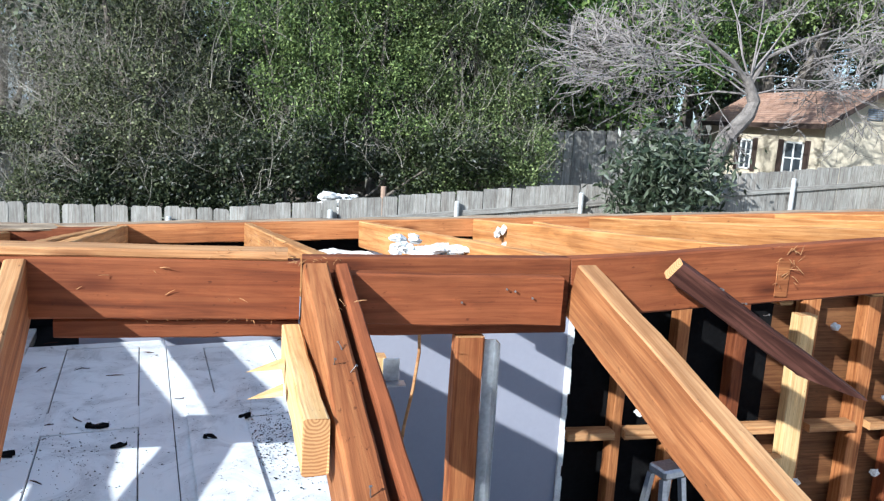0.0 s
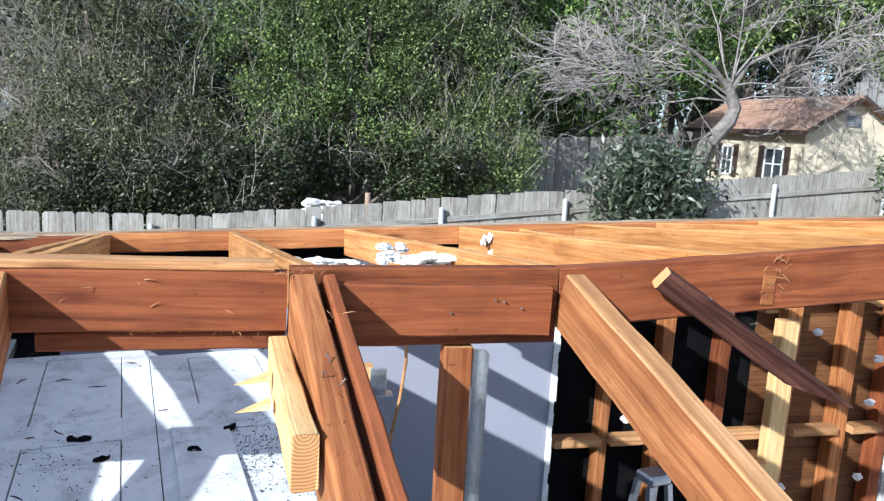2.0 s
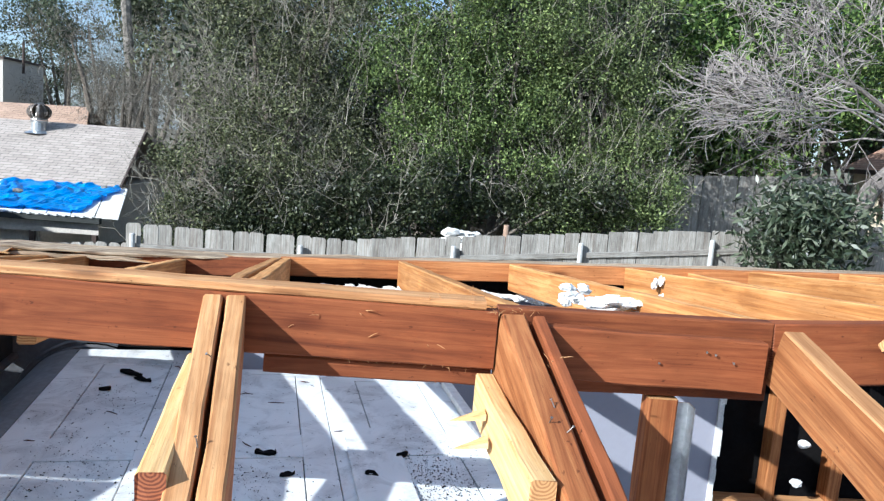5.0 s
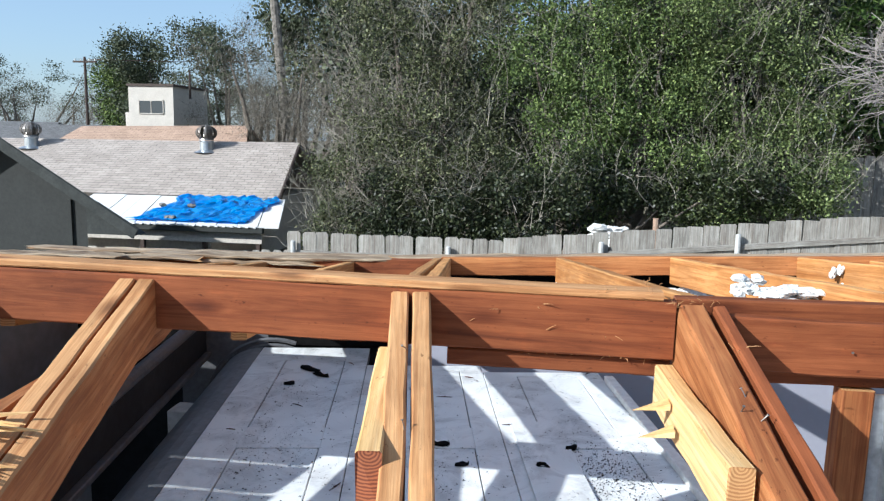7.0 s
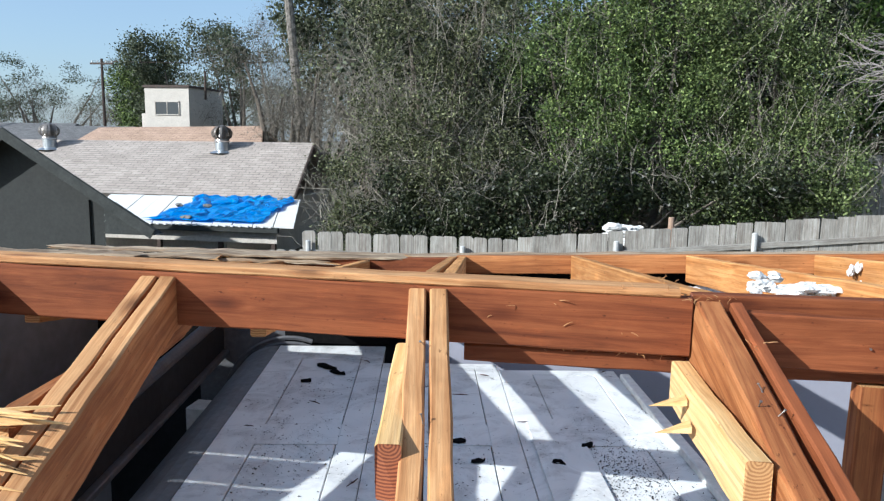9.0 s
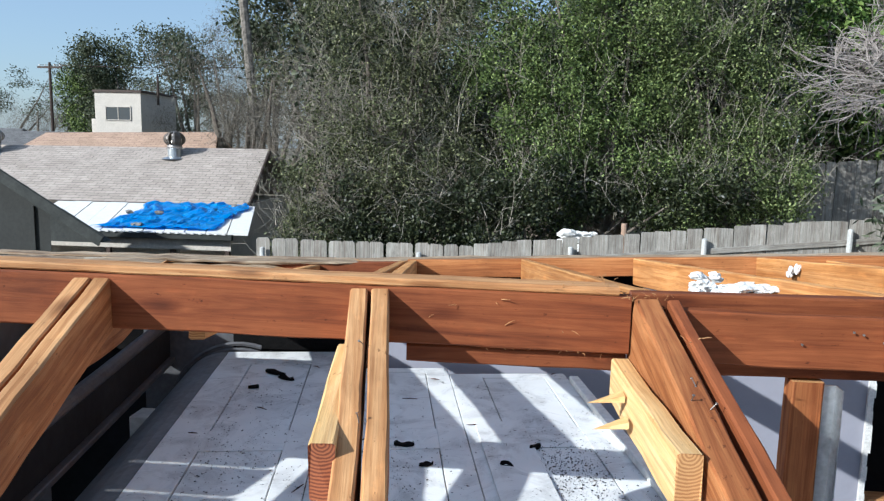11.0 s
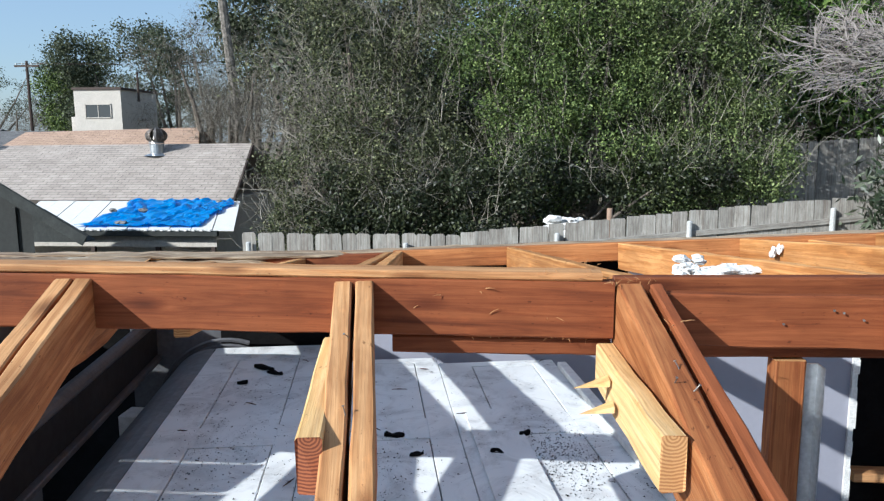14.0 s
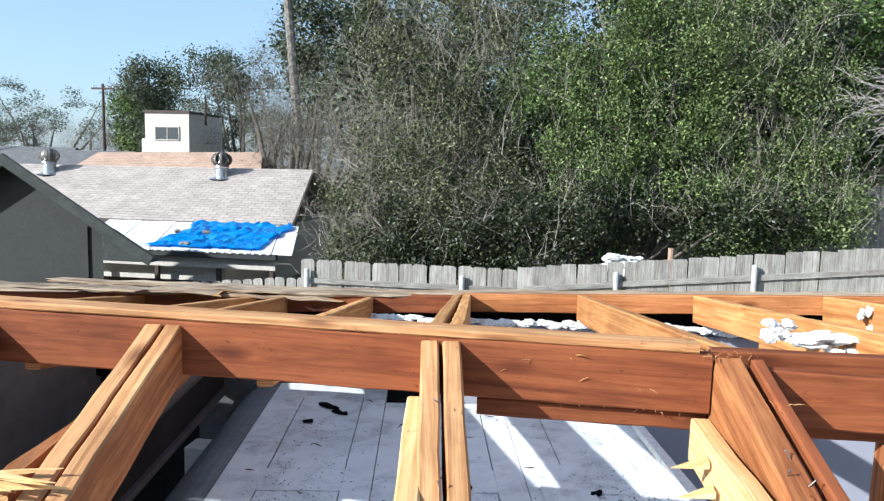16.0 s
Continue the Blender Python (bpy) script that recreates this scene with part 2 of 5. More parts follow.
SHINGLE = shingled("beige_grey_shingle", (0.36, 0.315, 0.28), (0.44, 0.385, 0.345), 0.14, 0.32)
ORSHINGLE = shingled("faded_tan_shingle", (0.40, 0.275, 0.20), (0.46, 0.32, 0.24), 0.14, 0.32)
BRSHINGLE = shingled("faded_brown_shingle", (0.36, 0.205, 0.135), (0.45, 0.28, 0.20), 0.13, 0.28)
GRSHINGLE = shingled("grey_shingle", (0.115, 0.115, 0.12), (0.165, 0.165, 0.17), 0.15, 0.35)


def door_paint():
    """White door paint, scuffed, with dark grit and damp stains."""
    m, nt, b = shader("dirty_white_door_paint", 0.5)
    v = coords(nt, (1, 1, 1))
    dirt = noise_tex(nt, v, 5.5, 6, 0.72, 0.8)
    spots = noise_tex(nt, v, 46, 4, 0.75, 1.0)
    wide = noise_tex(nt, v, 1.7, 3, 0.6)
    col = mix(nt, (0.82, 0.83, 0.83), ramp(nt, dirt, [(0.32, (0.36, 0.35, 0.35)), (0.54, (1, 1, 1))]), 0.55, "MULTIPLY")
    col = mix(nt, col, ramp(nt, wide, [(0.38, (0.62, 0.62, 0.64)), (0.55, (1, 1, 1))]), 0.4, "MULTIPLY")
    gate = ramp(nt, mix(nt, ramp(nt, spots, [(0.355, (1, 1, 1)), (0.39, (0, 0, 0))]), ramp(nt, dirt, [(0.42, (1, 1, 1)), (0.55, (0, 0, 0))]), 1.0, "MULTIPLY"), [(0.4, (0, 0, 0)), (0.6, (1, 1, 1))])
    col = mix(nt, col, (0.035, 0.032, 0.03), gate)
    nt.links.new(col, b.inputs["Base Color"])
    bump(nt, b, spots, 0.12, 0.003)
    return m


DOOR = door_paint()
GRIME = mottled("dark_groove_grime", (0.04, 0.038, 0.038), (0.30, 0.29, 0.29), 14, 0.9, 0.3, 0.004)
OLIVE = leafy("olive_grey_leaves", (0.014, 0.018, 0.008), (0.062, 0.074, 0.031), (0.29, 0.30, 0.16))
GREEN = leafy("fresh_green_leaves", (0.016, 0.028, 0.009), (0.084, 0.128, 0.037), (0.33, 0.41, 0.14))
BRIGHT = leafy("bright_broad_leaves", (0.016, 0.036, 0.009), (0.075, 0.135, 0.032), (0.33, 0.43, 0.13))
LOQUAT = leafy("dusty_dark_leaves", (0.016, 0.026, 0.013), (0.042, 0.060, 0.032), (0.20, 0.22, 0.15), 0.4, 0.5)
MIXED = leafy("mixed_green_leaves", (0.016, 0.026, 0.009), (0.084, 0.118, 0.038), (0.34, 0.40, 0.16))
# deep green, darkened to stand for shade low down and inside the foliage
SHADELEAF = leafy("shade_deep_green_leaves", (0.008, 0.012, 0.005), (0.024, 0.034, 0.013), (0.12, 0.135, 0.07), 0.45, 0.4)
CITRUS = leafy("citrus_leaves", (0.012, 0.026, 0.006), (0.042, 0.078, 0.018), (0.42, 0.47, 0.28), 0.38, 0.55)
FARLEAF = leafy("far_tree_leaves", (0.035, 0.046, 0.026), (0.072, 0.088, 0.050), (0.15, 0.165, 0.10))
FARBROWN = leafy("far_bare_twigs", (0.080, 0.070, 0.056), (0.150, 0.132, 0.106), (0.26, 0.235, 0.195))


# ---- building helpers ----
def mesh_ob(name, bm, mats, parent=None, label=""):
    me = bpy.data.meshes.new(name)
    bm.to_mesh(me)
    bm.free()
    for m in (mats if isinstance(mats, (list, tuple)) else (mats,)):
        me.materials.append(m)
    ob = new(name, me)
    if parent is not None:
        ob.parent = parent
    if label:
        ob["label"] = label
    return ob


def part(name, bm, material, parent, label=""):
    return mesh_ob(name, bm, material, parent, label)


def empty(name, m=None):
    e = new(name)
    e.empty_display_size = 0.1
    if m is not None:
        e.matrix_world = m
    return e


def add_box(bm, lo, hi, m=None, bevel=0.0):
    x0, y0, z0 = lo
    x1, y1, z1 = hi
    vs = [bm.verts.new(p) for p in ((x0, y0, z0), (x1, y0, z0), (x1, y1, z0), (x0, y1, z0), (x0, y0, z1), (x1, y0, z1), (x1, y1, z1), (x0, y1, z1))]
    fs = [bm.faces.new([vs[i] for i in f]) for f in ((3, 2, 1, 0), (4, 5, 6, 7), (0, 1, 5, 4), (1, 2, 6, 5), (2, 3, 7, 6), (3, 0, 4, 7))]
    if bevel:
        es = list({e for f in fs for e in f.edges})
        r = bmesh.ops.bevel(bm, geom=es, offset=bevel, segments=1, affect="EDGES")
        vs = list({v for f in r["faces"] for v in f.verts} | {v for v in vs if v.is_valid})
    if m is not None:
        for v in vs:
            v.co = m @ v.co
    return vs


def box_bm(lo, hi, bevel=0.0):
    bm = bmesh.new()
    add_box(bm, lo, hi, None, bevel)
    return bm


def add_tube(bm, pts, radii, sides=6, cap=True):
    rings = []
    for k, p in enumerate(pts):
        p = Vector(p)
        d = (Vector(pts[min(k + 1, len(pts) - 1)]) - Vector(pts[max(k - 1, 0)])).normalized()
        u = d.orthogonal().normalized()
        w = d.cross(u)
        rings.append([bm.verts.new(p + radii[k] * (math.cos(a) * u + math.sin(a) * w)) for a in (2 * math.pi * i / sides for i in range(sides))])
    for a, b in zip(rings, rings[1:]):
        best = min(range(sides), key=lambda s: sum((a[i].co - b[(i + s) % sides].co).length for i in range(sides)))
        for i in range(sides):
            bm.faces.new((a[i], a[(i + 1) % sides], b[(i + 1 + best) % sides], b[(i + best) % sides]))
    if cap:
        bm.faces.new(list(reversed(rings[0])))
        bm.faces.new(rings[-1])


def along(a, b, up=(0, 0, 1)):
    a, b = Vector(a), Vector(b)
    x = (b - a).normalized()
    y = Vector(up).cross(x).normalized()
    z = x.cross(y)
    m = Matrix((x, y, z)).transposed().to_4x4()
    m.translation = a
    return m, (b - a).length


def lumber_bm(length, w, h, seed, wobble=0.0015, chamfer=0.004, ragged=0.0, tip=0.0, side=False):
    """A sawn board along +x, its top face at z = 0."""
    rng = random.Random(seed)
    bm = bmesh.new()
    n = max(4, int(length / 0.09))
    c = chamfer
    sec = [(-w / 2 + c, 0), (w / 2 - c, 0), (w / 2, -c), (w / 2, -h + c), (w / 2 - c, -h), (-w / 2 + c, -h), (-w / 2, -h + c), (-w / 2, -c)]
    rings = []
    for k in range(n + 1):
        x = length * k / n
        dy, dz = rng.uniform(-wobble, wobble), rng.uniform(-wobble, wobble)
        ring = []
        for y, z in sec:
            xx = x + (rng.uniform(-ragged, ragged) if k in (0, n) else 0)
            if tip and x > length - tip:
                xx = min(x, length) - (x - (length - tip)) * (-z / h) * 0.98
            ring.append(bm.verts.new((xx, y + dy + rng.uniform(-1, 1) * wobble * 0.5, z + dz + rng.uniform(-1, 1) * wobble * 0.5)))
        rings.append(ring)
    for a, b in zip(rings, rings[1:]):
        for i in range(8):
            f = bm.faces.new((a[i], b[i], b[(i + 1) % 8], a[(i + 1) % 8]))
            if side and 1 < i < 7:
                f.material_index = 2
    for f in (bm.faces.new(rings[0]), bm.faces.new(list(reversed(rings[-1])))):
        f.material_index = 1
    bmesh.ops.recalc_face_normals(bm, faces=bm.faces)
    return bm


SEED = [0]


def lumber(name, a, b, w, h, mats, label, category="timber", group="", parent=None, up=(0, 0, 1), **kw):
    SEED[0] += 1
    m, length = along(a, b, up)
    ob = mesh_ob(name, lumber_bm(length, w, h, SEED[0], side=len(mats) > 2, **kw), mats, parent)
    ob.matrix_world = m
    if parent is None:
        tagged(ob, label, category, group)
    return ob


def lumps(bm, centre, size, seed, n=1):
    """Rough lumps, for torn insulation and plaster."""
    rng = random.Random(seed)
    for k in range(n):
        c = Vector(centre) + Vector([rng.uniform(-1, 1) * s for s in size]) * (0.8 if n > 1 else 0)
        r = bmesh.ops.create_icosphere(bm, subdivisions=2, radius=1.0)
        q = rng.uniform(0.5, 1.0) if n > 1 else 1.0
        for v in r["verts"]:
            d = 1 + 0.55 * noise.noise(v.co * 1.9 + Vector((seed, k * 3.1, 0)))
            v.co = c + Vector([v.co[i] * size[i] * d * q * (0.42 if n > 1 else 1) for i in range(3)])


# ---- ground ----
def ground_z(x, y):
    rise = 0.15 + 0.1 * max(0.0, x + 0.7) if x < 16 else 1.82 + 0.06 * (x - 16)
    far = max(0.0, min(1.0, (y - 3.0) / 5.0))
    side = max(0.0, min(1.0, (abs(x) - 5.5) / 4.0))
    k = max(far, side if y > -6 else side)
    return -0.03 + k * (min(rise, 6.0) + 0.03) + 0.02 * noise.noise(Vector((x * 0.7, y * 0.7, 0)))


def ground():
    bm = bmesh.new()
    xs = sorted({-900, -400, -200, -100, -60, 60, 100, 200, 400, 900, *range(-40, 41, 2)})
    ys = sorted({-900, -300, -100, -50, -20, 60, 80, 120, 200, 400, 900, *range(-10, 50, 2)})
    grid = [[bm.verts.new((x, y, ground_z(x, y))) for x in xs] for y in ys]
    for r0, r1 in zip(grid, grid[1:]):
        for i in range(len(xs) - 1):
            bm.faces.new((r0[i], r0[i + 1], r1[i + 1], r1[i]))
    tagged(mesh_ob("ground", bm, SOIL), "dry brown earth and leaf litter of the back yards", "ground", kind="structure")


ground()


# ---- the garage shell ----
def shell():
    def wall(name, lo, hi, mat, label):
        tagged(mesh_ob(name, box_bm(lo, hi), mat), label, "wall", kind="structure")
    tagged(mesh_ob("floor", box_bm((-2.9, -4.2, -0.12), (5.6, 2.1, 0.0)), CONCRETE), "dusty grey concrete floor of the garage", "floor", kind="structure")
    wall("wall_north_grey", (-0.9, 1.80, 0), (1.37, 1.86, 2.85), GREYWALL, "grey painted drywall with slanting sun stripes")
    # these two rear walls carry the garage's shade in their colour
    wall("wall_north_garage", (-1.8, 2.0, 0), (-0.9, 2.08, 2.66), SHADEWALL, "garage rear wall coloured dark for the shade there")
    wall("wall_north_corner", (-2.7, 2.0, 0), (-1.8, 2.08, 2.66), SHADEWALL, "garage wall corner coloured near black for the shade there")
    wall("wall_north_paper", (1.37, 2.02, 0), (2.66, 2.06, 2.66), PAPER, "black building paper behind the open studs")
    wall("wall_north_sheathing", (2.66, 2.02, 0), (3.58, 2.06, 2.72), PLY, "reddish brown plywood sheathing behind open studs")
    wall("wall_partition_pale", (3.62, -0.6, 0), (3.74, 1.95, 2.95), PALEWALL, "pale grey painted drywall with a torn white edge")
    wall("wall_north_end", (3.74, 1.93, 0), (5.5, 2.01, 2.78), PALEWALL, "grey painted drywall beyond the partition")
    wall("wall_east", (5.5, -4.2, 0), (5.6, 2.1, 2.6), GREYWALL, "grey painted end wall of the building")
    wall("wall_west", (-2.9, -4.2, 0), (-2.7, 2.1, 2.75), SLATE, "slate grey painted side wall of the garage")
    wall("wall_south", (-2.9, -4.3, 0), (5.6, -4.2, 2.2), GREYWALL, "grey painted rear wall of the building")


shell()


def roof_frame():
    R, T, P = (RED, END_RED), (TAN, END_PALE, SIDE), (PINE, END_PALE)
    lumber("ridge_beam", (-3.4, 0.02, 3.222), (-0.004, 0.02, 3.2), 0.04, 0.125, R, "long reddish brown roof beam, stripped bare, above the garage door", "beam")
    lumber("cap_strip", (-3.4, 0.034, 3.243), (-0.03, 0.034, 3.219), 0.068, 0.018, (TAN, END_PALE), "yellowish strip of timber nailed along the top of a beam", "strip", wobble=0.0008)
    lumber("ledger_strip", (-0.485, 0.04, 3.073), (-0.006, 0.04, 3.071), 0.04, 0.04, R, "short reddish ledger nailed under the roof beam", "ledger", wobble=0.002)
    lumber("ridge_beam", (0.0, 0.045, 3.206), (0.60, 0.045, 3.212), 0.04, 0.175, R, "dark reddish beam behind a doubled face board", "beam")
    lumber("face_board", (0.088, 0.004, 3.180), (0.572, 0.004, 3.176), 0.038, 0.112, R, "knotty reddish face board doubled on the beam", "board")
    lumber("ridge_beam", (0.602, 0.045, 3.210), (2.76, 0.045, 3.37), 0.042, 0.14, R, "dark reddish roof beam with torn rafter marks", "beam")

    def rafter(x0, w, skew, mats, label, y0=-0.004, y1=-2.3, z0=3.2, h=0.142, slope=0.31):
        return lumber("rafter", (x0 + skew * y0, y0, z0 + slope * y0), (x0 + skew * y1, y1, z0 + slope * y1), w, h, mats, label, "rafter", "sloping rafters of the stripped roof")
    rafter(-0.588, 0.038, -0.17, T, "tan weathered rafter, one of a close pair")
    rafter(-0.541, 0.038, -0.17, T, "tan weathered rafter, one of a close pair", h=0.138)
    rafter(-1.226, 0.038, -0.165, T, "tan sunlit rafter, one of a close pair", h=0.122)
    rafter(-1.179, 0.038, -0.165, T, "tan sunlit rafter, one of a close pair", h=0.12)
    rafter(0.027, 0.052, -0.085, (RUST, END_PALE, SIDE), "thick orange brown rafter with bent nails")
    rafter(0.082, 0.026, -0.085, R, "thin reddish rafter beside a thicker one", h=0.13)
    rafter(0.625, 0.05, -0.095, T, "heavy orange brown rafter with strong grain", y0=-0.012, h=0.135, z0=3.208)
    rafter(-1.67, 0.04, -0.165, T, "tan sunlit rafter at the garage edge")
    # sheathing left on the near slope beyond the stripped bays
    for k in range(8):
        y = -0.1 - k * 0.148
        lumber("roof_board", (-3.4, y, 3.222 + 0.31 * y), (-1.985 - 0.16 * (y + 0.1), y, 3.222 + 0.31 * y), 0.144, 0.018, (WEATHER, END_PALE), "weathered roof board still nailed on the near slope", "board", "near slope roof boards", up=(0, -0.31, 1), ragged=0.01)

    lumber("joist_stub", (-0.022, 0.0, 3.066), (0.012, -0.49, 3.064), 0.04, 0.092, P, "pale new pine joist stub nailed beside a rafter", "joist", ragged=0.003)
    lumber("joist_stub", (-0.617, -0.0, 3.07), (-0.533, -0.53, 3.062), 0.04, 0.092, (PINE, END_RED), "pale pine joist stub beside a rafter pair", "joist", ragged=0.003)
    lumber("joist_stub", (-1.41, 0.52, 3.035), (-1.215, -0.52, 3.03), 0.04, 0.105, (SIDE, END_PALE), "orange board end with a ragged lower edge under a rafter", "joist", wobble=0.006, ragged=0.03)
    lumber("cut_board", (0.845, -0.03, 3.222), (1.375, -0.05, 2.885), 0.034, 0.052, (DARKW, END_PALE), "dark old board end hanging loose on nails", "board", up=(0.35, -0.35, 0.9), tip=0.2)

    # far side: rim board, short rafters down to it
    def rim(x):
        return 3.0 + 0.043 * (x + 0.2)
    lumber("rim_board", (-0.75, 1.88, rim(-0.75)), (5.4, 1.88, rim(5.4)), 0.04, 0.085, (ORANGE, END_PALE), "sunlit orange rim board along the eave", "board")
    lumber("rim_board", (-3.6, 1.90, rim(-3.6) - 0.01), (-0.72, 1.88, rim(-0.75) - 0.008), 0.04, 0.085, R, "reddish broken rim board along the eave", "board")
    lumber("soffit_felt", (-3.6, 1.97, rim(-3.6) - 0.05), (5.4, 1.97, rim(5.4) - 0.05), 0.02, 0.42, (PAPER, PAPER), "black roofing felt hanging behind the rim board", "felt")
    lumber("eave_board", (-3.8, 2.06, rim(-3.8) - 0.02), (5.4, 2.06, rim(5.4) - 0.02), 0.12, 0.02, (WEATHER, END_PALE), "weathered grey roof board along the eave", "board", wobble=0.004)
    for k, (x, x1) in enumerate(((-0.765, -0.6), (-0.72, -0.545), (-0.195, 0.05), (0.317, 0.63), (0.862, 1.12), (1.165, 1.2), (1.452, 1.75), (1.893, 2.16), (2.485, 2.72), (-1.62, -1.335), (-1.19, -0.985), (-1.78, -1.58), (-2.37, -2.17))):
        low = (0, 0, 0, 0, 0, 0.03, 0, 0, 0, 0.03, 0.03, 0.03, 0.03)[k]
        z1 = (3.2 if x1 < 0.6 else 3.2 + 0.074 * (x1 - 0.6)) - low
        # bright top and darker sides are set by material, not only by the sun
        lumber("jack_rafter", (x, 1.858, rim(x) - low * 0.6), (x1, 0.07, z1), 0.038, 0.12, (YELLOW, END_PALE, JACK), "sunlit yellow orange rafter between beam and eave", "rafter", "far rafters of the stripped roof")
    lumber("nailing_strip", (0.42, 1.2, 3.0), (0.62, 0.35, 3.07), 0.02, 0.06, (YELLOW, END_PALE), "short pale strip nailed to a far rafter", "strip")
    # boards of the far slope that are still in place
    for k in range(8):
        y = 0.13 + k * 0.146
        x1 = -1.36 - 0.02 * ((k * 7) % 5) / 5 - 0.16 * (y - 0.05)
        z = 3.118 - (y - 0.1) * 0.132
        lumber("roof_board", (-3.9, y, z - 0.06), (x1, y + 0.01, z), 0.142, 0.018, (WEATHER, END_PALE), "weathered roof board still nailed on the far slope", "board", "far slope roof boards", wobble=0.003, ragged=0.03)
    for k, (x0, x1, y, z) in enumerate(((-3.9, -1.35, 1.82, 2.915), (-3.7, -1.9, 1.74, 2.93), (-2.9, -1.15, 1.95, 2.935), (-3.9, -2.3, 1.66, 2.94), (-2.2, -1.0, 1.86, 2.945))):
        lumber("roof_board", (x0, y, z), (x1, y + 0.05, z + 0.012), 0.1, 0.013, (WEATHER, END_PALE), "splintered grey roof board remaining on the eave", "board", "broken roof boards", wobble=0.006, ragged=0.05)


roof_frame()


def wall_frame():
    R, O, P = (RED, END_RED), (ORANGE, END_PALE), (PINE, END_PALE)
    def stud(x, y, z0, z1, w, d, mats, label, lean=0.0):
        lumber("stud", (x + lean, y, z0), (x, y, z1), w, d, mats, label, "stud", "upright wall studs", up=(0, -1, 0))
    stud(0.375, 0.015, 0.0, 3.03, 0.066, 0.05, (RUST, END_PALE), "tan upright post under the roof beam")
    for x, y, w, mats, top in ((1.40, 1.90, 0.05, R, 2.62), (1.72, 1.9, 0.055, O, 2.62), (2.05, 1.9, 0.07, O, 2.62), (2.40, 1.9, 0.07, R, 2.62), (2.82, 1.9, 0.09, O, 2.66), (3.22, 1.9, 0.09, O, 2.66), (3.52, 1.9, 0.08, R, 2.68)):
        stud(x, y, 0.0, top, w, 0.09, mats, "orange brown wall stud with torn nails")
    lumber("post", (2.60, 1.66, 0.0), (2.60, 1.66, 2.62), 0.105, 0.07, P, "pale new pine post standing before the studs", "post", up=(0, -1, 0))
    lumber("post", (2.47, 1.62, 0.0), (2.47, 1.62, 1.86), 0.13, 0.06, P, "short pale pine post before the studs", "post", up=(0, -1, 0))
    for x0, x1 in ((1.43, 1.69), (1.75, 2.01), (2.09, 2.36), (2.44, 2.77), (2.87, 3.17), (3.27, 3.48)):
        lumber("blocking", (x0, 1.9, 1.93), (x1, 1.9, 1.93), 0.09, 0.045, (TAN, END_PALE), "short dusty timber blocking between studs", "blocking", "blocking between the studs")
    lumber("top_plate", (1.3, 1.92, 2.70), (3.6, 1.92, 2.78), 0.1, 0.06, R, "reddish top plate of the open wall", "plate")
    lumber("top_plate", (-2.6, 2.04, 2.74), (-0.9, 2.04, 2.76), 0.1, 0.05, R, "dark top plate of the rear wall", "plate")
    # metal corner strip and white torn drywall edge
    bm = bmesh.new()
    add_box(bm, (0.412, 0.03, 0.4), (0.436, 0.034, 3.02))
    add_box(bm, (0.436, -0.004, 0.4), (0.439, 0.034, 3.02))
    tagged(mesh_ob("corner_bead", bm, STEEL), "dented galvanised corner strip on the post", "metal strip")
    bm = bmesh.new()
    rng = random.Random(4)
    for k in range(40):
        z = 0.1 + k * 0.065
        add_box(bm, (1.352, 1.785, z), (1.378 + rng.uniform(-0.006, 0.006), 1.865, z + 0.065))
    tagged(mesh_ob("drywall_edge", bm, PLASTER), "torn white edge of the grey drywall", "drywall edge")
    bm = bmesh.new()
    for k in range(46):
        z = 0.1 + k * 0.062
        add_box(bm, (3.606, 1.93 + rng.uniform(-0.012, 0.004), z), (3.63, 1.958, z + 0.062))
    tagged(mesh_ob("drywall_edge", bm, PLASTER), "torn white edge of the pale partition", "drywall edge")
    # splintered plywood still hanging under the far rafters
    for a, b, n in (((2.50, 1.2, 2.90), (2.83, 1.16, 2.92), 9), ((3.30, 1.1, 2.93), (3.58, 1.0, 2.96), 8)):
        bm = bmesh.new()
        a, b = Vector(a), Vector(b)
        top = [a.lerp(b, i / n) for i in range(n + 1)]
        low = [p - Vector((0, 0, (0.05 + 0.11 * i / n) * rng.uniform(0.75, 1.1))) for i, p in enumerate(top)]
        fr = [[bm.verts.new(p) for p in row] for row in (top, low)]
        bk = [[bm.verts.new(p + Vector((0.004, 0.016, 0))) for p in row] for row in (top, low)]
        for i in range(n):
            for q in ((fr[0][i], fr[1][i], fr[1][i + 1], fr[0][i + 1]), (bk[0][i], bk[0][i + 1], bk[1][i + 1], bk[1][i]), (fr[1][i], bk[1][i], bk[1][i + 1], fr[1][i + 1]), (fr[0][i], fr[0][i + 1], bk[0][i + 1], bk[0][i])):
                bm.faces.new(q)
        for i in (0, n):
            bm.faces.new((fr[0][i], bk[0][i], bk[1][i], fr[1][i]))
        bmesh.ops.recalc_face_normals(bm, faces=bm.faces)
        tagged(mesh_ob("plywood_scrap", bm, YELLOW), "splintered yellow plywood scrap under the far rafters", "plywood", "plywood scraps")
    lumber("stud", (0.20, 0.62, 0.0), (0.25, 0.62, 2.78), 0.05, 0.05, P, "pale upright timber with a steel strap", "stud", "upright wall studs", up=(0, -1, 0))
    bm = bmesh.new()
    add_box(bm, (0.26, 0.58, 2.72), (0.31, 0.586, 2.79), None, 0.002)
    add_box(bm, (0.255, 0.54, 2.715), (0.325, 0.586, 2.72))
    tagged(mesh_ob("steel_bracket", bm, STEEL), "galvanised steel bracket on a timber", "bracket")


wall_frame()


# ---- the raised garage door ----
DOORM = pose(-1.5, 1.0, 2.49, 0, 0, 10)


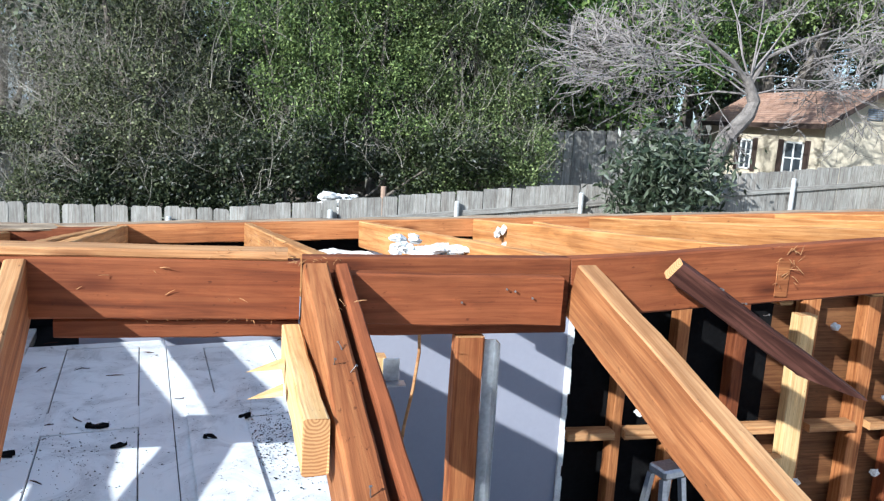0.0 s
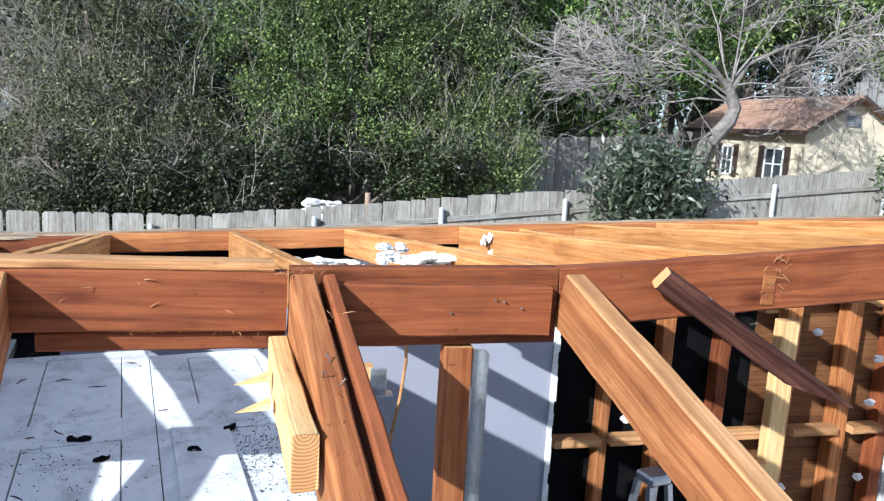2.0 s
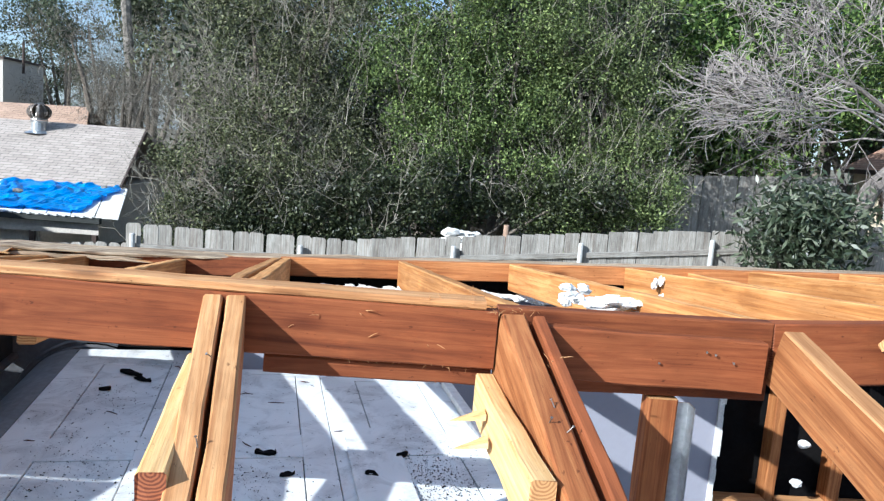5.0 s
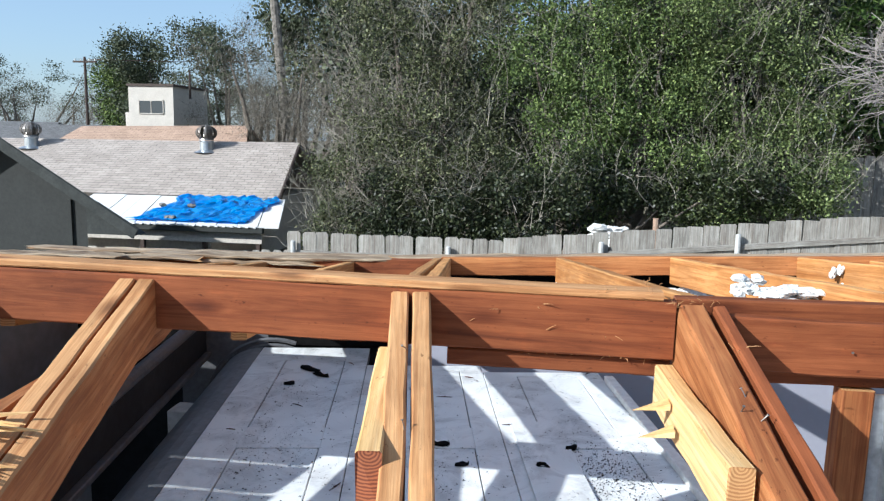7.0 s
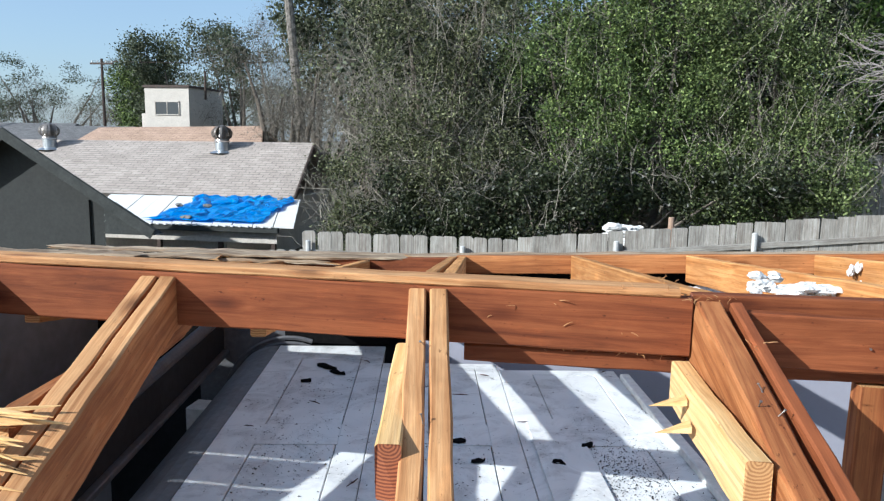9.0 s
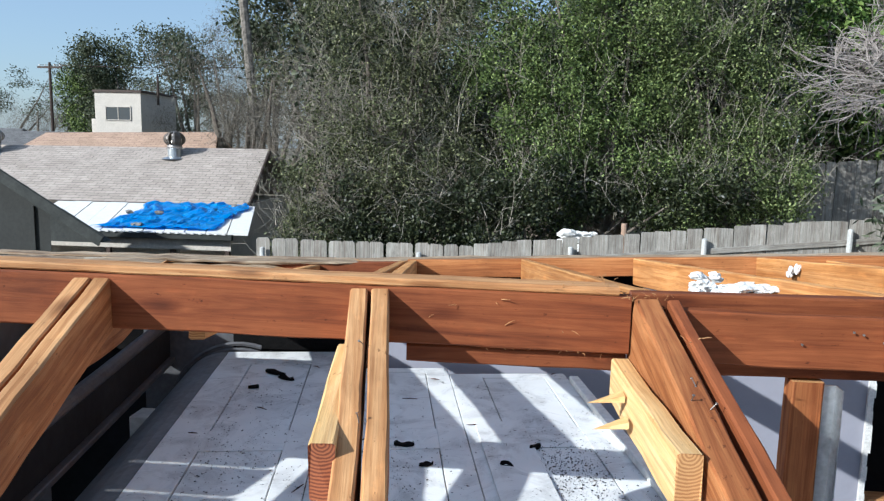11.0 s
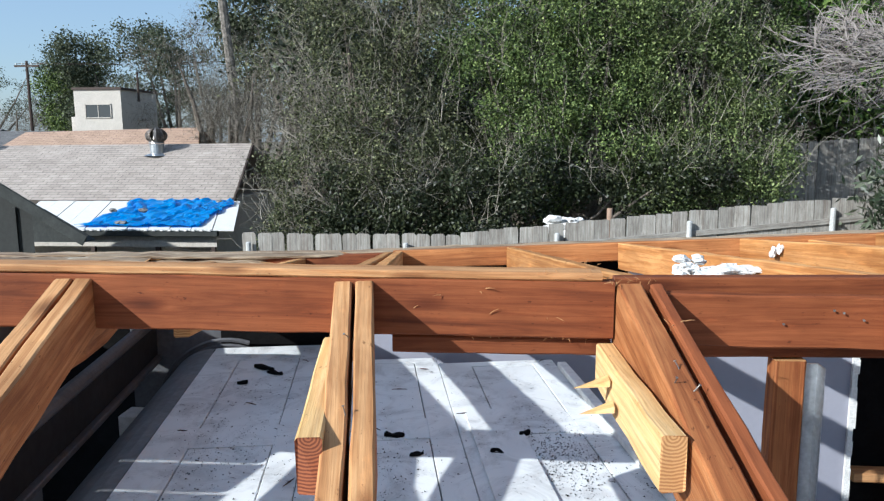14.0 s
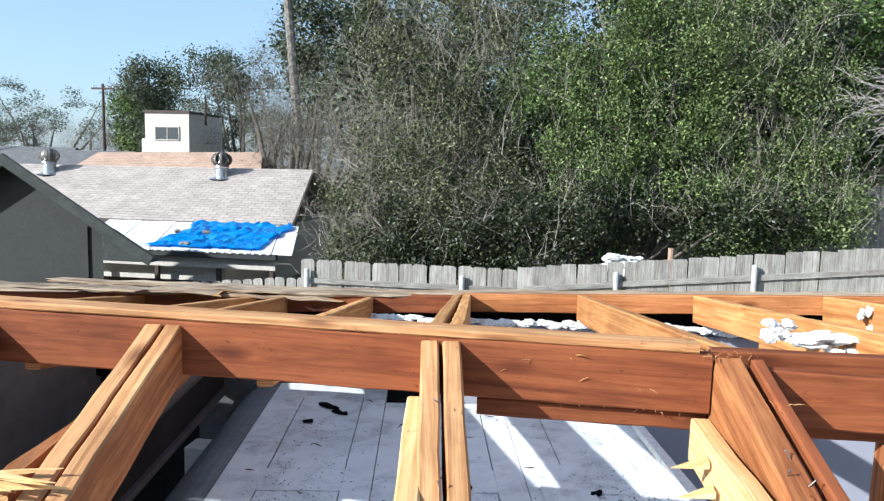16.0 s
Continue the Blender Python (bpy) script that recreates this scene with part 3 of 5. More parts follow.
def garage_door():
    """Lies level under the roof; its sections run away from the camera, section after section to the right."""
    thing = tagged(empty("garage_door", DOORM), "raised white panelled garage door, dirty and sun striped", "garage door")
    y0, y1 = -2.6, 0.86
    for s in range(3):
        y1 = (0.86, 0.58, 0.49)[s]
        x0 = 0.02 + s * 0.53
        x1 = x0 + 0.527
        bm = bmesh.new()
        add_box(bm, (x0, y0, -0.045), (x1, y1, -0.011))
        part("section", bm, GRIME, thing, "grimy groove and core of the door section")
        # raised stiles and rails leave the panels sunk
        bm = bmesh.new()
        px0, px1 = x0 + 0.145, x0 + 0.425
        cuts = [-2.42, -1.66, -1.30, -0.345, -0.165, min(0.645, y1 - 0.06)]
        add_box(bm, (x0, y0, -0.0105), (px0, y1, 0.0), None, 0.0015)
        add_box(bm, (px1, y0, -0.0105), (x1, y1, 0.0), None, 0.0015)
        for a, b in ((y0, cuts[0]), (cuts[1], cuts[2]), (cuts[3], cuts[4]), (cuts[5], y1)):
            add_box(bm, (px0, a, -0.0105), (px1, b, 0.0))
        part("section_frame", bm, DOOR, thing)
        for a, b in ((cuts[0], cuts[1]), (cuts[2], cuts[3]), (cuts[4], cuts[5])):
            part("panel", box_bm((px0 + 0.004, a + 0.004, -0.0105), (px1 - 0.004, b - 0.004, -0.0015), 0.002), DOOR, thing)
    y1 = 0.86
    # first section turned over into the curve of the track
    bm = bmesh.new()
    prof = [(0.018 - 0.22 * math.sin(a), -0.19 + 0.19 * math.cos(a)) for a in [radians(d) for d in range(0, 91, 10)]] + [(-0.202, -0.6)]
    top = [[bm.verts.new((x, y, z)) for x, z in prof] for y in (y0, y1)]
    low = [[bm.verts.new((x + 0.02, y, z - 0.02)) for x, z in prof] for y in (y0, y1)]
    for i in range(len(prof) - 1):
        bm.faces.new((top[0][i], top[0][i + 1], top[1][i + 1], top[1][i]))
        bm.faces.new((low[0][i], low[1][i], low[1][i + 1], low[0][i + 1]))
    part("hanging_section", bm, DUSTGREY, thing, "dusty grey edge of the door turning down")


garage_door()


def door_gear():
    """Track, shaft and header at the end of the door."""
    thing = tagged(empty("door_track", DOORM), "dark steel door track with curved end", "door track")
    for r, y in ((0.30, 0.9), (0.33, 0.9), (0.22, 0.94)):
        bm = bmesh.new()
        pts = [(0.06 - r * math.sin(a), y, -0.30 + r * math.cos(a)) for a in [radians(d) for d in range(-20, 111, 8)]]
        add_tube(bm, pts, [0.012] * len(pts), 6)
        part("curved_rail", bm, DARKSTEEL, thing)
    part("mounting_plate", box_bm((-0.42, 0.97, -0.5), (0.12, 0.985, 0.12), 0.003), DARKSTEEL, thing)
    shaft = tagged(empty("header_beam", DOORM), "dark painted steel header with a shaft along it", "header")
    part("web", box_bm((-0.34, -2.6, -0.05), (-0.285, 0.95, 0.11), 0.006), CHARCOAL, shaft)
    part("lower_flange", box_bm((-0.345, -2.6, -0.075), (-0.262, 0.95, -0.05), 0.004), DARKSTEEL, shaft)
    bm = bmesh.new()
    add_tube(bm, [(-0.30, -2.6, 0.125), (-0.30, 0.95, 0.125)], [0.028, 0.028], 12)
    part("shaft", bm, DARKSTEEL, shaft)
    tagged(mesh_ob("door_jamb", box_bm((-1.92, 1.42, 0.0), (-1.74, 1.54, 2.3), 0.004), WHITEP), "white painted jamb beside the garage opening", "jamb")


door_gear()


def door_litter():
    rng = random.Random(12)
    for k, (u, v, s) in enumerate(((0.30, 0.50, 0.07), (0.36, 0.42, 0.05), (0.86, -0.32, 0.045), (0.92, -0.48, 0.03), (1.18, -0.5, 0.035), (0.62, -0.46, 0.04), (0.24, 0.30, 0.03), (1.3, -0.36, 0.03))):
        bm = bmesh.new()
        ring = []
        for i in range(9):
            a = 2 * math.pi * i / 9
            r = s * rng.uniform(0.55, 1.0)
            ring.append((r * math.cos(a), 0.42 * r * math.sin(a), 0.004 + 0.012 * rng.random()))
        t = [bm.verts.new(p) for p in ring]
        b = [bm.verts.new((x, y, 0.0)) for x, y, z in ring]
        bm.faces.new(t)
        for i in range(9):
            bm.faces.new((b[i], b[(i + 1) % 9], t[(i + 1) % 9], t[i]))
        ob = tagged(mesh_ob("roof_felt_scrap", bm, PAPER), "curled black scrap of roofing felt on the door", "scrap", "scraps on the garage door")
        ob.matrix_world = DOORM @ pose(u, v, 0.001, 0, 0, rng.uniform(-40, 40))
    for k in range(16):
        u, v = rng.uniform(0.1, 1.8), rng.uniform(-0.7, 0.7)
        bm = bmesh.new()
        L = rng.uniform(0.02, 0.07)
        add_tube(bm, [(-L / 2, 0, 0.003), (0, rng.uniform(-0.01, 0.01), 0.006), (L / 2, 0, 0.003)], [0.0012, 0.0025, 0.0012], 4)
        ob = tagged(mesh_ob("splinter", bm, DARKW), "dark wood splinter lying on the door", "splinter", "splinters on the garage door")
        ob.matrix_world = DOORM @ pose(u, v, 0.001, 0, 0, rng.uniform(-70, 70))
    # grit and crumbs of old roofing over the door
    bm = bmesh.new()
    for cu, cv, su, sv, n in ((1.38, -0.54, 0.07, 0.14, 1500), (0.30, -0.38, 0.10, 0.16, 420), (0.30, 0.25, 0.10, 0.22, 260), (0.80, -0.50, 0.12, 0.16, 420), (1.0, 0.0, 0.6, 0.6, 260)):
        for k in range(n):
            u, v = rng.gauss(cu, su), rng.gauss(cv, sv)
            if not (0.03 < u < 2.1 and -1.2 < v < 0.37):
                continue
            q, a = 0.0006 + 0.0028 * rng.random() ** 3, rng.uniform(0, 6.3)
            ring = [bm.verts.new((u + q * rng.uniform(0.6, 1.6) * math.cos(a + i * 1.57), v + q * rng.uniform(0.6, 1.6) * math.sin(a + i * 1.57), 0.0006)) for i in range(4)]
            tip = bm.verts.new((u, v, 0.001 + q * 0.8))
            for i in range(4):
                bm.faces.new((ring[i], ring[(i + 1) % 4], tip))
    tagged(mesh_ob("roofing_grit", bm, PAPER), "dark crumbs of old roofing scattered over the door", "grit", kind="stuff").matrix_world = DOORM
    # loose white board and a strip on the door
    bm = bmesh.new()
    add_box(bm, (1.12, -1.6, 0.002), (1.30, -0.12, 0.008), None, 0.002)
    tagged(mesh_ob("white_board", bm, DOOR), "loose white painted board lying on the door", "board").matrix_world = DOORM
    bm = bmesh.new()
    add_box(bm, (1.60, -1.6, 0.002), (1.64, 0.36, 0.03), None, 0.003)
    tagged(mesh_ob("white_rail", bm, WHITEP), "white rail along the edge of the door", "rail").matrix_world = DOORM


door_litter()


# ---- torn insulation, nails and splinters on the timbers ----
def fluff():
    for k, (c, s, n) in enumerate((((0.33, 0.72, 3.115), (0.055, 0.05, 0.03), 16), ((0.46, 0.66, 3.10), (0.11, 0.05, 0.024), 26), ((0.87, 1.5, 3.02), (0.035, 0.03, 0.05), 7), ((0.08, 1.7, 2.90), (0.16, 0.04, 0.012), 12))):
        bm = bmesh.new()
        lumps(bm, c, s, 20 + k, n)
        tagged(mesh_ob("torn_insulation", bm, PLASTER), "torn white insulation fluff clinging to the rafters", "insulation", "torn insulation", "stuff")
    bm = bmesh.new()
    rng = random.Random(31)
    x = -1.25
    while x < 0.7:
        w = rng.uniform(0.02, 0.05)
        up = 2.862 + 0.02 * min(1, max(0, (x + 1) / 1.2)) - 0.05 * max(0, x - 0.3)
        lumps(bm, (x, 1.78 + rng.uniform(-0.015, 0.02), up + rng.uniform(-0.006, 0.006)), (w, rng.uniform(0.03, 0.055), rng.uniform(0.008, 0.018)), rng.randint(0, 999))
        x += w * 0.9
    tagged(mesh_ob("plaster_edge", bm, PLASTER), "broken white plaster edge along the rear wall", "plaster")


fluff()


def nails():
    rng = random.Random(8)
    def nail(timber, p, d, L=0.015):
        bm = bmesh.new()
        p, d = Vector(p), Vector(d).normalized()
        side = d.orthogonal() * rng.uniform(-0.3, 0.3) * L
        add_tube(bm, [p, p + d * L * 0.55 + side * 0.3, p + d * L + side], [0.0011, 0.0011, 0.001], 5)
        add_tube(bm, [p + d * L + side, p + d * (L + 0.0015) + side], [0.0025, 0.0025], 7)
        holder = bpy.data.objects[timber]
        part("nail", bm, NAILM, holder, "bent steel nail").matrix_basis = holder.matrix_basis.inverted()
    for y, dx in ((-0.30, 0.01), (-0.34, -0.01), (-0.36, 0.015), (-0.62, 0.0), (-0.7, 0.01)):
        nail("rafter.004", (0.027 - 0.085 * y + dx, y, 3.2 + 0.31 * y), (rng.uniform(-0.6, 0.6), rng.uniform(-0.6, 0.6), 1))
    for y in (-0.22, -0.44, -0.8):
        nail("rafter.001" if y < -0.4 else "rafter", (-0.57 - 0.17 * y, y, 3.2 + 0.31 * y), (rng.uniform(-0.8, 0.8), rng.uniform(-0.8, 0.2), 1), 0.016)
    for x, z in ((0.46, 3.145), (0.50, 3.13), (0.44, 3.15), (0.34, 3.12)):
        nail("face_board", (x, -0.014, z), (rng.uniform(-0.2, 0.2), -1, 0.1), 0.008)
    for x, z in ((0.93, 3.165), (0.99, 3.13), (1.05, 3.10)):
        nail("cut_board", (x, -0.06, z), (0.1, -1, 0.2), 0.015)
    def tuft(name, c, n, L, label, spread, mat=TAN):
        bm = bmesh.new()
        for k in range(n):
            p = Vector(c) + Vector([rng.uniform(-1, 1) * s for s in spread])
            d = Vector((rng.uniform(-1, 1), rng.uniform(-0.5, 0.1), rng.uniform(-0.8, 0.7))).normalized() * L * rng.uniform(0.2, 0.6)
            w = rng.uniform(0.0004, 0.0012)
            add_tube(bm, [p, p + d * 0.5 + Vector((0, 0, 0.001)), p + d], [w, w, 0.0003], 4)
        tagged(mesh_ob(name, bm, mat), label, "splinters", "torn splinters", "stuff")
    tuft("splinter_tuft", (0.03, 0.0, 3.205), 16, 0.04, "torn pale splinters at the beam joint", (0.05, 0.03, 0.004))
    tuft("splinter_tuft", (0.07, -0.15, 3.16), 12, 0.03, "torn pale splinters on a rafter edge", (0.03, 0.12, 0.004))
    tuft("splinter_tuft", (-0.3, -0.004, 3.14), 7, 0.04, "torn splinters on the beam face", (0.18, 0.002, 0.06))
    tuft("splinter_tuft", (-0.16, 0.01, 3.074), 18, 0.02, "torn splinters along the ledger", (0.16, 0.01, 0.002))
    tuft("splinter_tuft", (-0.13, 0.0, 3.215), 10, 0.04, "curled splinters on the strip", (0.08, 0.01, 0.002))
    tuft("splinter_tuft", (1.15, 0.02, 3.20), 26, 0.05, "torn splinters where a rafter was pulled off", (0.04, 0.004, 0.05))
    tuft("splinter_tuft", (1.80, 0.02, 3.25), 22, 0.05, "torn splinters where a rafter was pulled off", (0.03, 0.004, 0.05))
    tuft("splinter_tuft", (-0.06, 0.02, 3.24), 8, 0.035, "curled splinters at the beam end", (0.06, 0.02, 0.003))
    # scars where rafters came away
    for x, z in ((1.15, 3.235), (1.80, 3.285)):
        bm = box_bm((x - 0.018, 0.0205, z - 0.11), (x + 0.018, 0.0235, z - 0.02), 0.001)
        tagged(mesh_ob("rafter_scar", bm, RUST), "paler torn scar where a rafter sat", "scar", "rafter scars")
    # splintered end of sheathing at the garage side
    bm = bmesh.new()
    for k in range(34):
        y = rng.uniform(-0.66, -0.5)
        p = Vector((-1.25 + rng.uniform(-0.05, 0.05), y, 3.2 + 0.31 * y + 0.004 + rng.uniform(0, 0.03)))
        L = rng.uniform(0.06, 0.2)
        d = Vector((L, rng.uniform(-0.05, 0.02), rng.uniform(-0.01, 0.02)))
        w = rng.uniform(0.003, 0.008)
        add_tube(bm, [p, p + d * 0.6, p + d], [w, w * 0.8, 0.0006], 4)
    tagged(mesh_ob("splintered_sheathing", bm, PINE), "shattered pale plywood end on the rafters", "sheathing", kind="stuff")
    # jagged pieces torn from the pine stub
    for z, y, L in ((3.03, -0.16, 0.07), (3.00, -0.22, 0.065)):
        bm = bmesh.new()
        vs = [bm.verts.new(p) for p in ((0, -0.015, 0), (0, 0.02, 0), (-L, 0.0, -0.01), (0, -0.015, 0.012), (0, 0.02, 0.012))]
        for f in ((0, 2, 1), (3, 4, 2), (0, 3, 2), (1, 2, 4), (0, 1, 4, 3)):
            bm.faces.new([vs[i] for i in f])
        ob = tagged(mesh_ob("pine_shard", bm, PINE), "pale shard split off the joist stub", "shard", "pine shards")
        ob.location = (-0.035, y, z)


nails()


def ladder():
    thing = tagged(empty("step_ladder", pose(1.63, 1.22, 0.12, 0, 0, 12)), "aluminium step ladder standing by the open wall", "ladder")
    for s in (-1, 1):
        for d in (-1, 1):
            bm = bmesh.new()
            add_tube(bm, [(s * 0.17, d * 0.30, -0.12), (s * 0.05, d * 0.04, 1.90)], [0.018, 0.018], 4)
            part("leg", bm, STEEL, thing)
    part("top_cap", box_bm((-0.06, -0.055, 1.9), (0.06, 0.055, 1.945), 0.01), STEEL, thing)
    for k in range(1, 6):
        z = k * 0.32
        part("step", box_bm((-0.15 + 0.017 * k, -0.29 + 0.13 * z - 0.03, z), (0.15 - 0.017 * k, -0.29 + 0.13 * z + 0.05, z + 0.02), 0.004), STEEL, thing)


ladder()


def wall_bits():
    for k, (x, y, z) in enumerate(((2.89, 1.80, 2.52), (3.31, 1.80, 2.36), (3.30, 1.80, 2.10), (3.30, 1.80, 1.65), (1.80, 1.80, 2.26), (1.79, 1.80, 2.06), (2.78, 1.80, 1.62))):
        bm = bmesh.new()
        lumps(bm, (x, y, z), (0.028, 0.022, 0.02), 60 + k)
        tagged(mesh_ob("plaster_blob", bm, PLASTER), "white plaster blob stuck to a wall stud", "plaster", "plaster blobs on the studs")
    bm = bmesh.new()
    pts = [(0.42 + 0.03 * math.sin(t * 0.9), 1.0, 2.95 - 0.14 * t) for t in range(14)]
    add_tube(bm, pts, [0.006] * 14, 6)
    tagged(mesh_ob("cable", bm, TAN), "thin tan cable hanging before the wall", "cable")


wall_bits()


# ---- fences ----
def picket_mesh(h, w, seed, c=0.03):
    rng = random.Random(seed)
    bm = bmesh.new()
    pts = [(-w / 2, 0), (w / 2, 0), (w / 2, h - c), (w / 2 - c, h + rng.uniform(-0.01, 0.01)), (-w / 2 + c, h), (-w / 2, h - c)]
    fr = [bm.verts.new((z, -x, -0.009)) for x, z in pts]
    bk = [bm.verts.new((z, -x, 0.009)) for x, z in pts]
    bm.faces.new(fr)
    bm.faces.new(list(reversed(bk)))
    for i in range(6):
        bm.faces.new((fr[i], bk[i], bk[(i + 1) % 6], fr[(i + 1) % 6]))
    bmesh.ops.recalc_face_normals(bm, faces=bm.faces)
    me = bpy.data.meshes.new("picket")
    bm.to_mesh(me)
    bm.free()
    me.materials.append(GREYW)
    return me


def fence(label, x0, x1, y, top, height, posts, pitch=0.235, rail=True, w=0.225, ear=0.03):
    thing = tagged(empty("fence", pose(x0, y, 0)), label, "fence")
    kinds = [picket_mesh(height, w, s, ear) for s in range(4)]
    rng = random.Random(int(x0 * 10) + 77)
    x = x0
    while x < x1:
        ob = new("picket", rng.choice(kinds))
        ob.parent = thing
        z = top(x) - height + rng.uniform(-0.012, 0.012)
        ob.matrix_basis = pose(x - x0, rng.uniform(-0.006, 0.006), z) @ Matrix(((0, -1, 0, 0), (0, 0, 1, 0), (1, 0, 0, 0), (0, 0, 0, 1))) @ pose(0, 0, 0, 0, 0, rng.uniform(-0.7, 0.7))
        x += pitch
    if rail:
        for dz in (0.30, 1.35):
            m, length = along((0, -0.03, top(x0) - dz), (x1 - x0, -0.03, top(x1) - dz))
            r = part("rail", lumber_bm(length, 0.04, 0.085, 5 + int(dz * 10), 0.003), (GREYW, GREYW), thing)
            r.matrix_basis = m @ pose(0, 0, 0)
    for px in posts:
        bm = bmesh.new()
        zt = top(px) - 0.15
        add_tube(bm, [(0, 0, ground_z(px, y) - 0.1), (0, 0, zt), (0, 0, zt + 0.015)], [0.042, 0.042, 0.025], 10)
        part("post", bm, POSTSTEEL, thing, "pale galvanised steel pipe post").matrix_basis = pose(px - x0, -0.085, 0)
    return thing


fence("weathered grey picket fence climbing the slope", -0.75, 12.6, 10.0, lambda x: 2.03 + 0.098 * (x + 0.75), 1.75, (0.66, 2.67, 4.78, 6.8, 8.74, 11.1), w=0.231, ear=0.012)
fence("weathered pale grey picket fence in the sun", -4.28, -0.85, 10.02, lambda x: 2.0, 1.72, (-4.28, -1.72))
fence("low weathered grey picket fence", -10.5, -4.4, 10.1, lambda x: 1.70 + 0.085 * (x + 4.34), 1.35, (), 0.19, True, 0.165)
fence("tall grey board fence in the shade of trees", 4.8, 9.2, 14.3, lambda x: 3.34 + 0.07 * (x - 5.4), 1.9, (), 0.2, False, 0.192)


# ---- plants ----
def leaf_cloud(name, centres, sizes, counts, leaf, mat, parent, seed, label="", aspect=0.5, droop=0.0):
    """Many small leaves in uneven clumps, one mesh."""
    rs = np.random.RandomState(seed)
    ps = []
    for c, s, n in zip(centres, sizes, counts):
        k = max(7, n // 170)
        d = rs.normal(size=(k, 3))
        d /= np.linalg.norm(d, axis=1)[:, None]
        rad = rs.uniform(0.45, 1.05, size=(k, 1)) ** 0.6
        hub = np.array(c) + d * rad * np.array(s)
        pick = rs.randint(0, k, size=n)
        ps.append(hub[pick] + rs.normal(size=(n, 3)) * np.array(s) * 0.085 + rs.normal(size=(n, 3)) * leaf * 1.6)
    p = np.concatenate(ps)
    n = len(p)
    ax = rs.normal(size=(n, 3))
    ax[:, 2] -= droop
    ax /= np.linalg.norm(ax, axis=1)[:, None]
    up = rs.normal(size=(n, 3)) + np.array((0, 0, 0.6))
    side = np.cross(ax, up)
    side /= np.linalg.norm(side, axis=1)[:, None] + 1e-9
    L = leaf * rs.uniform(0.6, 1.25, size=(n, 1))
    v = np.stack([p - ax * L * 0.5, p + side * L * aspect * 0.5, p + ax * L * 0.5, p - side * L * aspect * 0.5], axis=1).reshape(-1, 3)
    me = bpy.data.meshes.new(name)
    me.vertices.add(4 * n)
    me.vertices.foreach_set("co", v.astype(np.float32).ravel())
    me.loops.add(4 * n)
    me.loops.foreach_set("vertex_index", np.arange(4 * n, dtype=np.int32))
    me.polygons.add(n)
    me.polygons.foreach_set("loop_start", np.arange(0, 4 * n, 4, dtype=np.int32))
    me.update(calc_edges=True)
    me.materials.append(mat)
    ob = new(name, me)
    ob.parent = parent
    if label:
        ob["label"] = label
    return ob


def twigs(name, starts, reach, n, r0, mat, parent, seed, up=0.5, kink=0.25, forks=2):
    """A tangle of thin forking twigs, one mesh, three-sided."""
    rng = random.Random(seed)
    bm = bmesh.new()

    def shoot(p, d, L, r, depth):
        pts, q = [p], p
        steps = 4
        for k in range(steps):
            d = (d + Vector([rng.uniform(-kink, kink) for _ in range(3)])).normalized()
            q = q + d * (L / steps)
            pts.append(q)
        add_tube(bm, pts, [r * (1 - 0.2 * k) for k in range(steps + 1)], 3, False)
        if depth > 0:
            for k in range(forks):
                at = rng.choice(pts[1:])
                nd = (d + Vector([rng.uniform(-0.9, 0.9) for _ in range(3)])).normalized()
                shoot(at, nd, L * rng.uniform(0.4, 0.75), r * 0.6, depth - 1)
    for k in range(n):
        c, s = starts[k % len(starts)]
        p = Vector(c) + Vector([rng.uniform(-1, 1) * t for t in s])
        d = Vector((rng.uniform(-1, 1), rng.uniform(-1, 1), rng.uniform(-0.2, 1) + up)).normalized()
        shoot(p, d, reach * rng.uniform(0.6, 1.3), r0 * rng.uniform(0.7, 1.3), 2)
    return tagged(part(name, bm, mat, parent), kind="stuff")


def limbs(name, base, heads, r, mat, parent, seed):
    """A tapered trunk with limbs to each head."""
    rng = random.Random(seed)
    bm = bmesh.new()
    for k, h in enumerate(heads):
        a, b = Vector(base), Vector(h)
        mid = a.lerp(b, 0.45) + Vector((rng.uniform(-0.2, 0.2), rng.uniform(-0.2, 0.2), 0.25))
        pts = [a, a.lerp(mid, 0.5), mid, mid.lerp(b, 0.5) + Vector([rng.uniform(-0.12, 0.12) for _ in range(3)]), b]
        add_tube(bm, pts, [r, r * 0.75, r * 0.55, r * 0.35, r * 0.12], 7)
    return part(name, bm, mat, parent)


def tree(label, base, centres, sizes, counts, leaf, mat, seed, r=0.12, twig=None, bark=BARK, aspect=0.5, category="tree"):
    thing = tagged(empty("tree" if category == "tree" else "shrub"), label, category)
    limbs("trunk", base, [Vector(c) + Vector((0, 0, 0.3 * s[2])) for c, s in zip(centres, sizes)], r, bark, thing, seed)
    leaf_cloud("crown", centres, sizes, [int(c * (1.45 if twig else 1)) for c in counts], leaf, mat, thing, seed, aspect=aspect)
    if twig:
        twigs("twig_tangle", [(c, (s[0] * 0.8, s[1] * 0.8, s[2] * 0.8)) for c, s in zip(centres, sizes)], twig[0], twig[1], twig[2], twig[3], thing, seed + 3)
    return thing


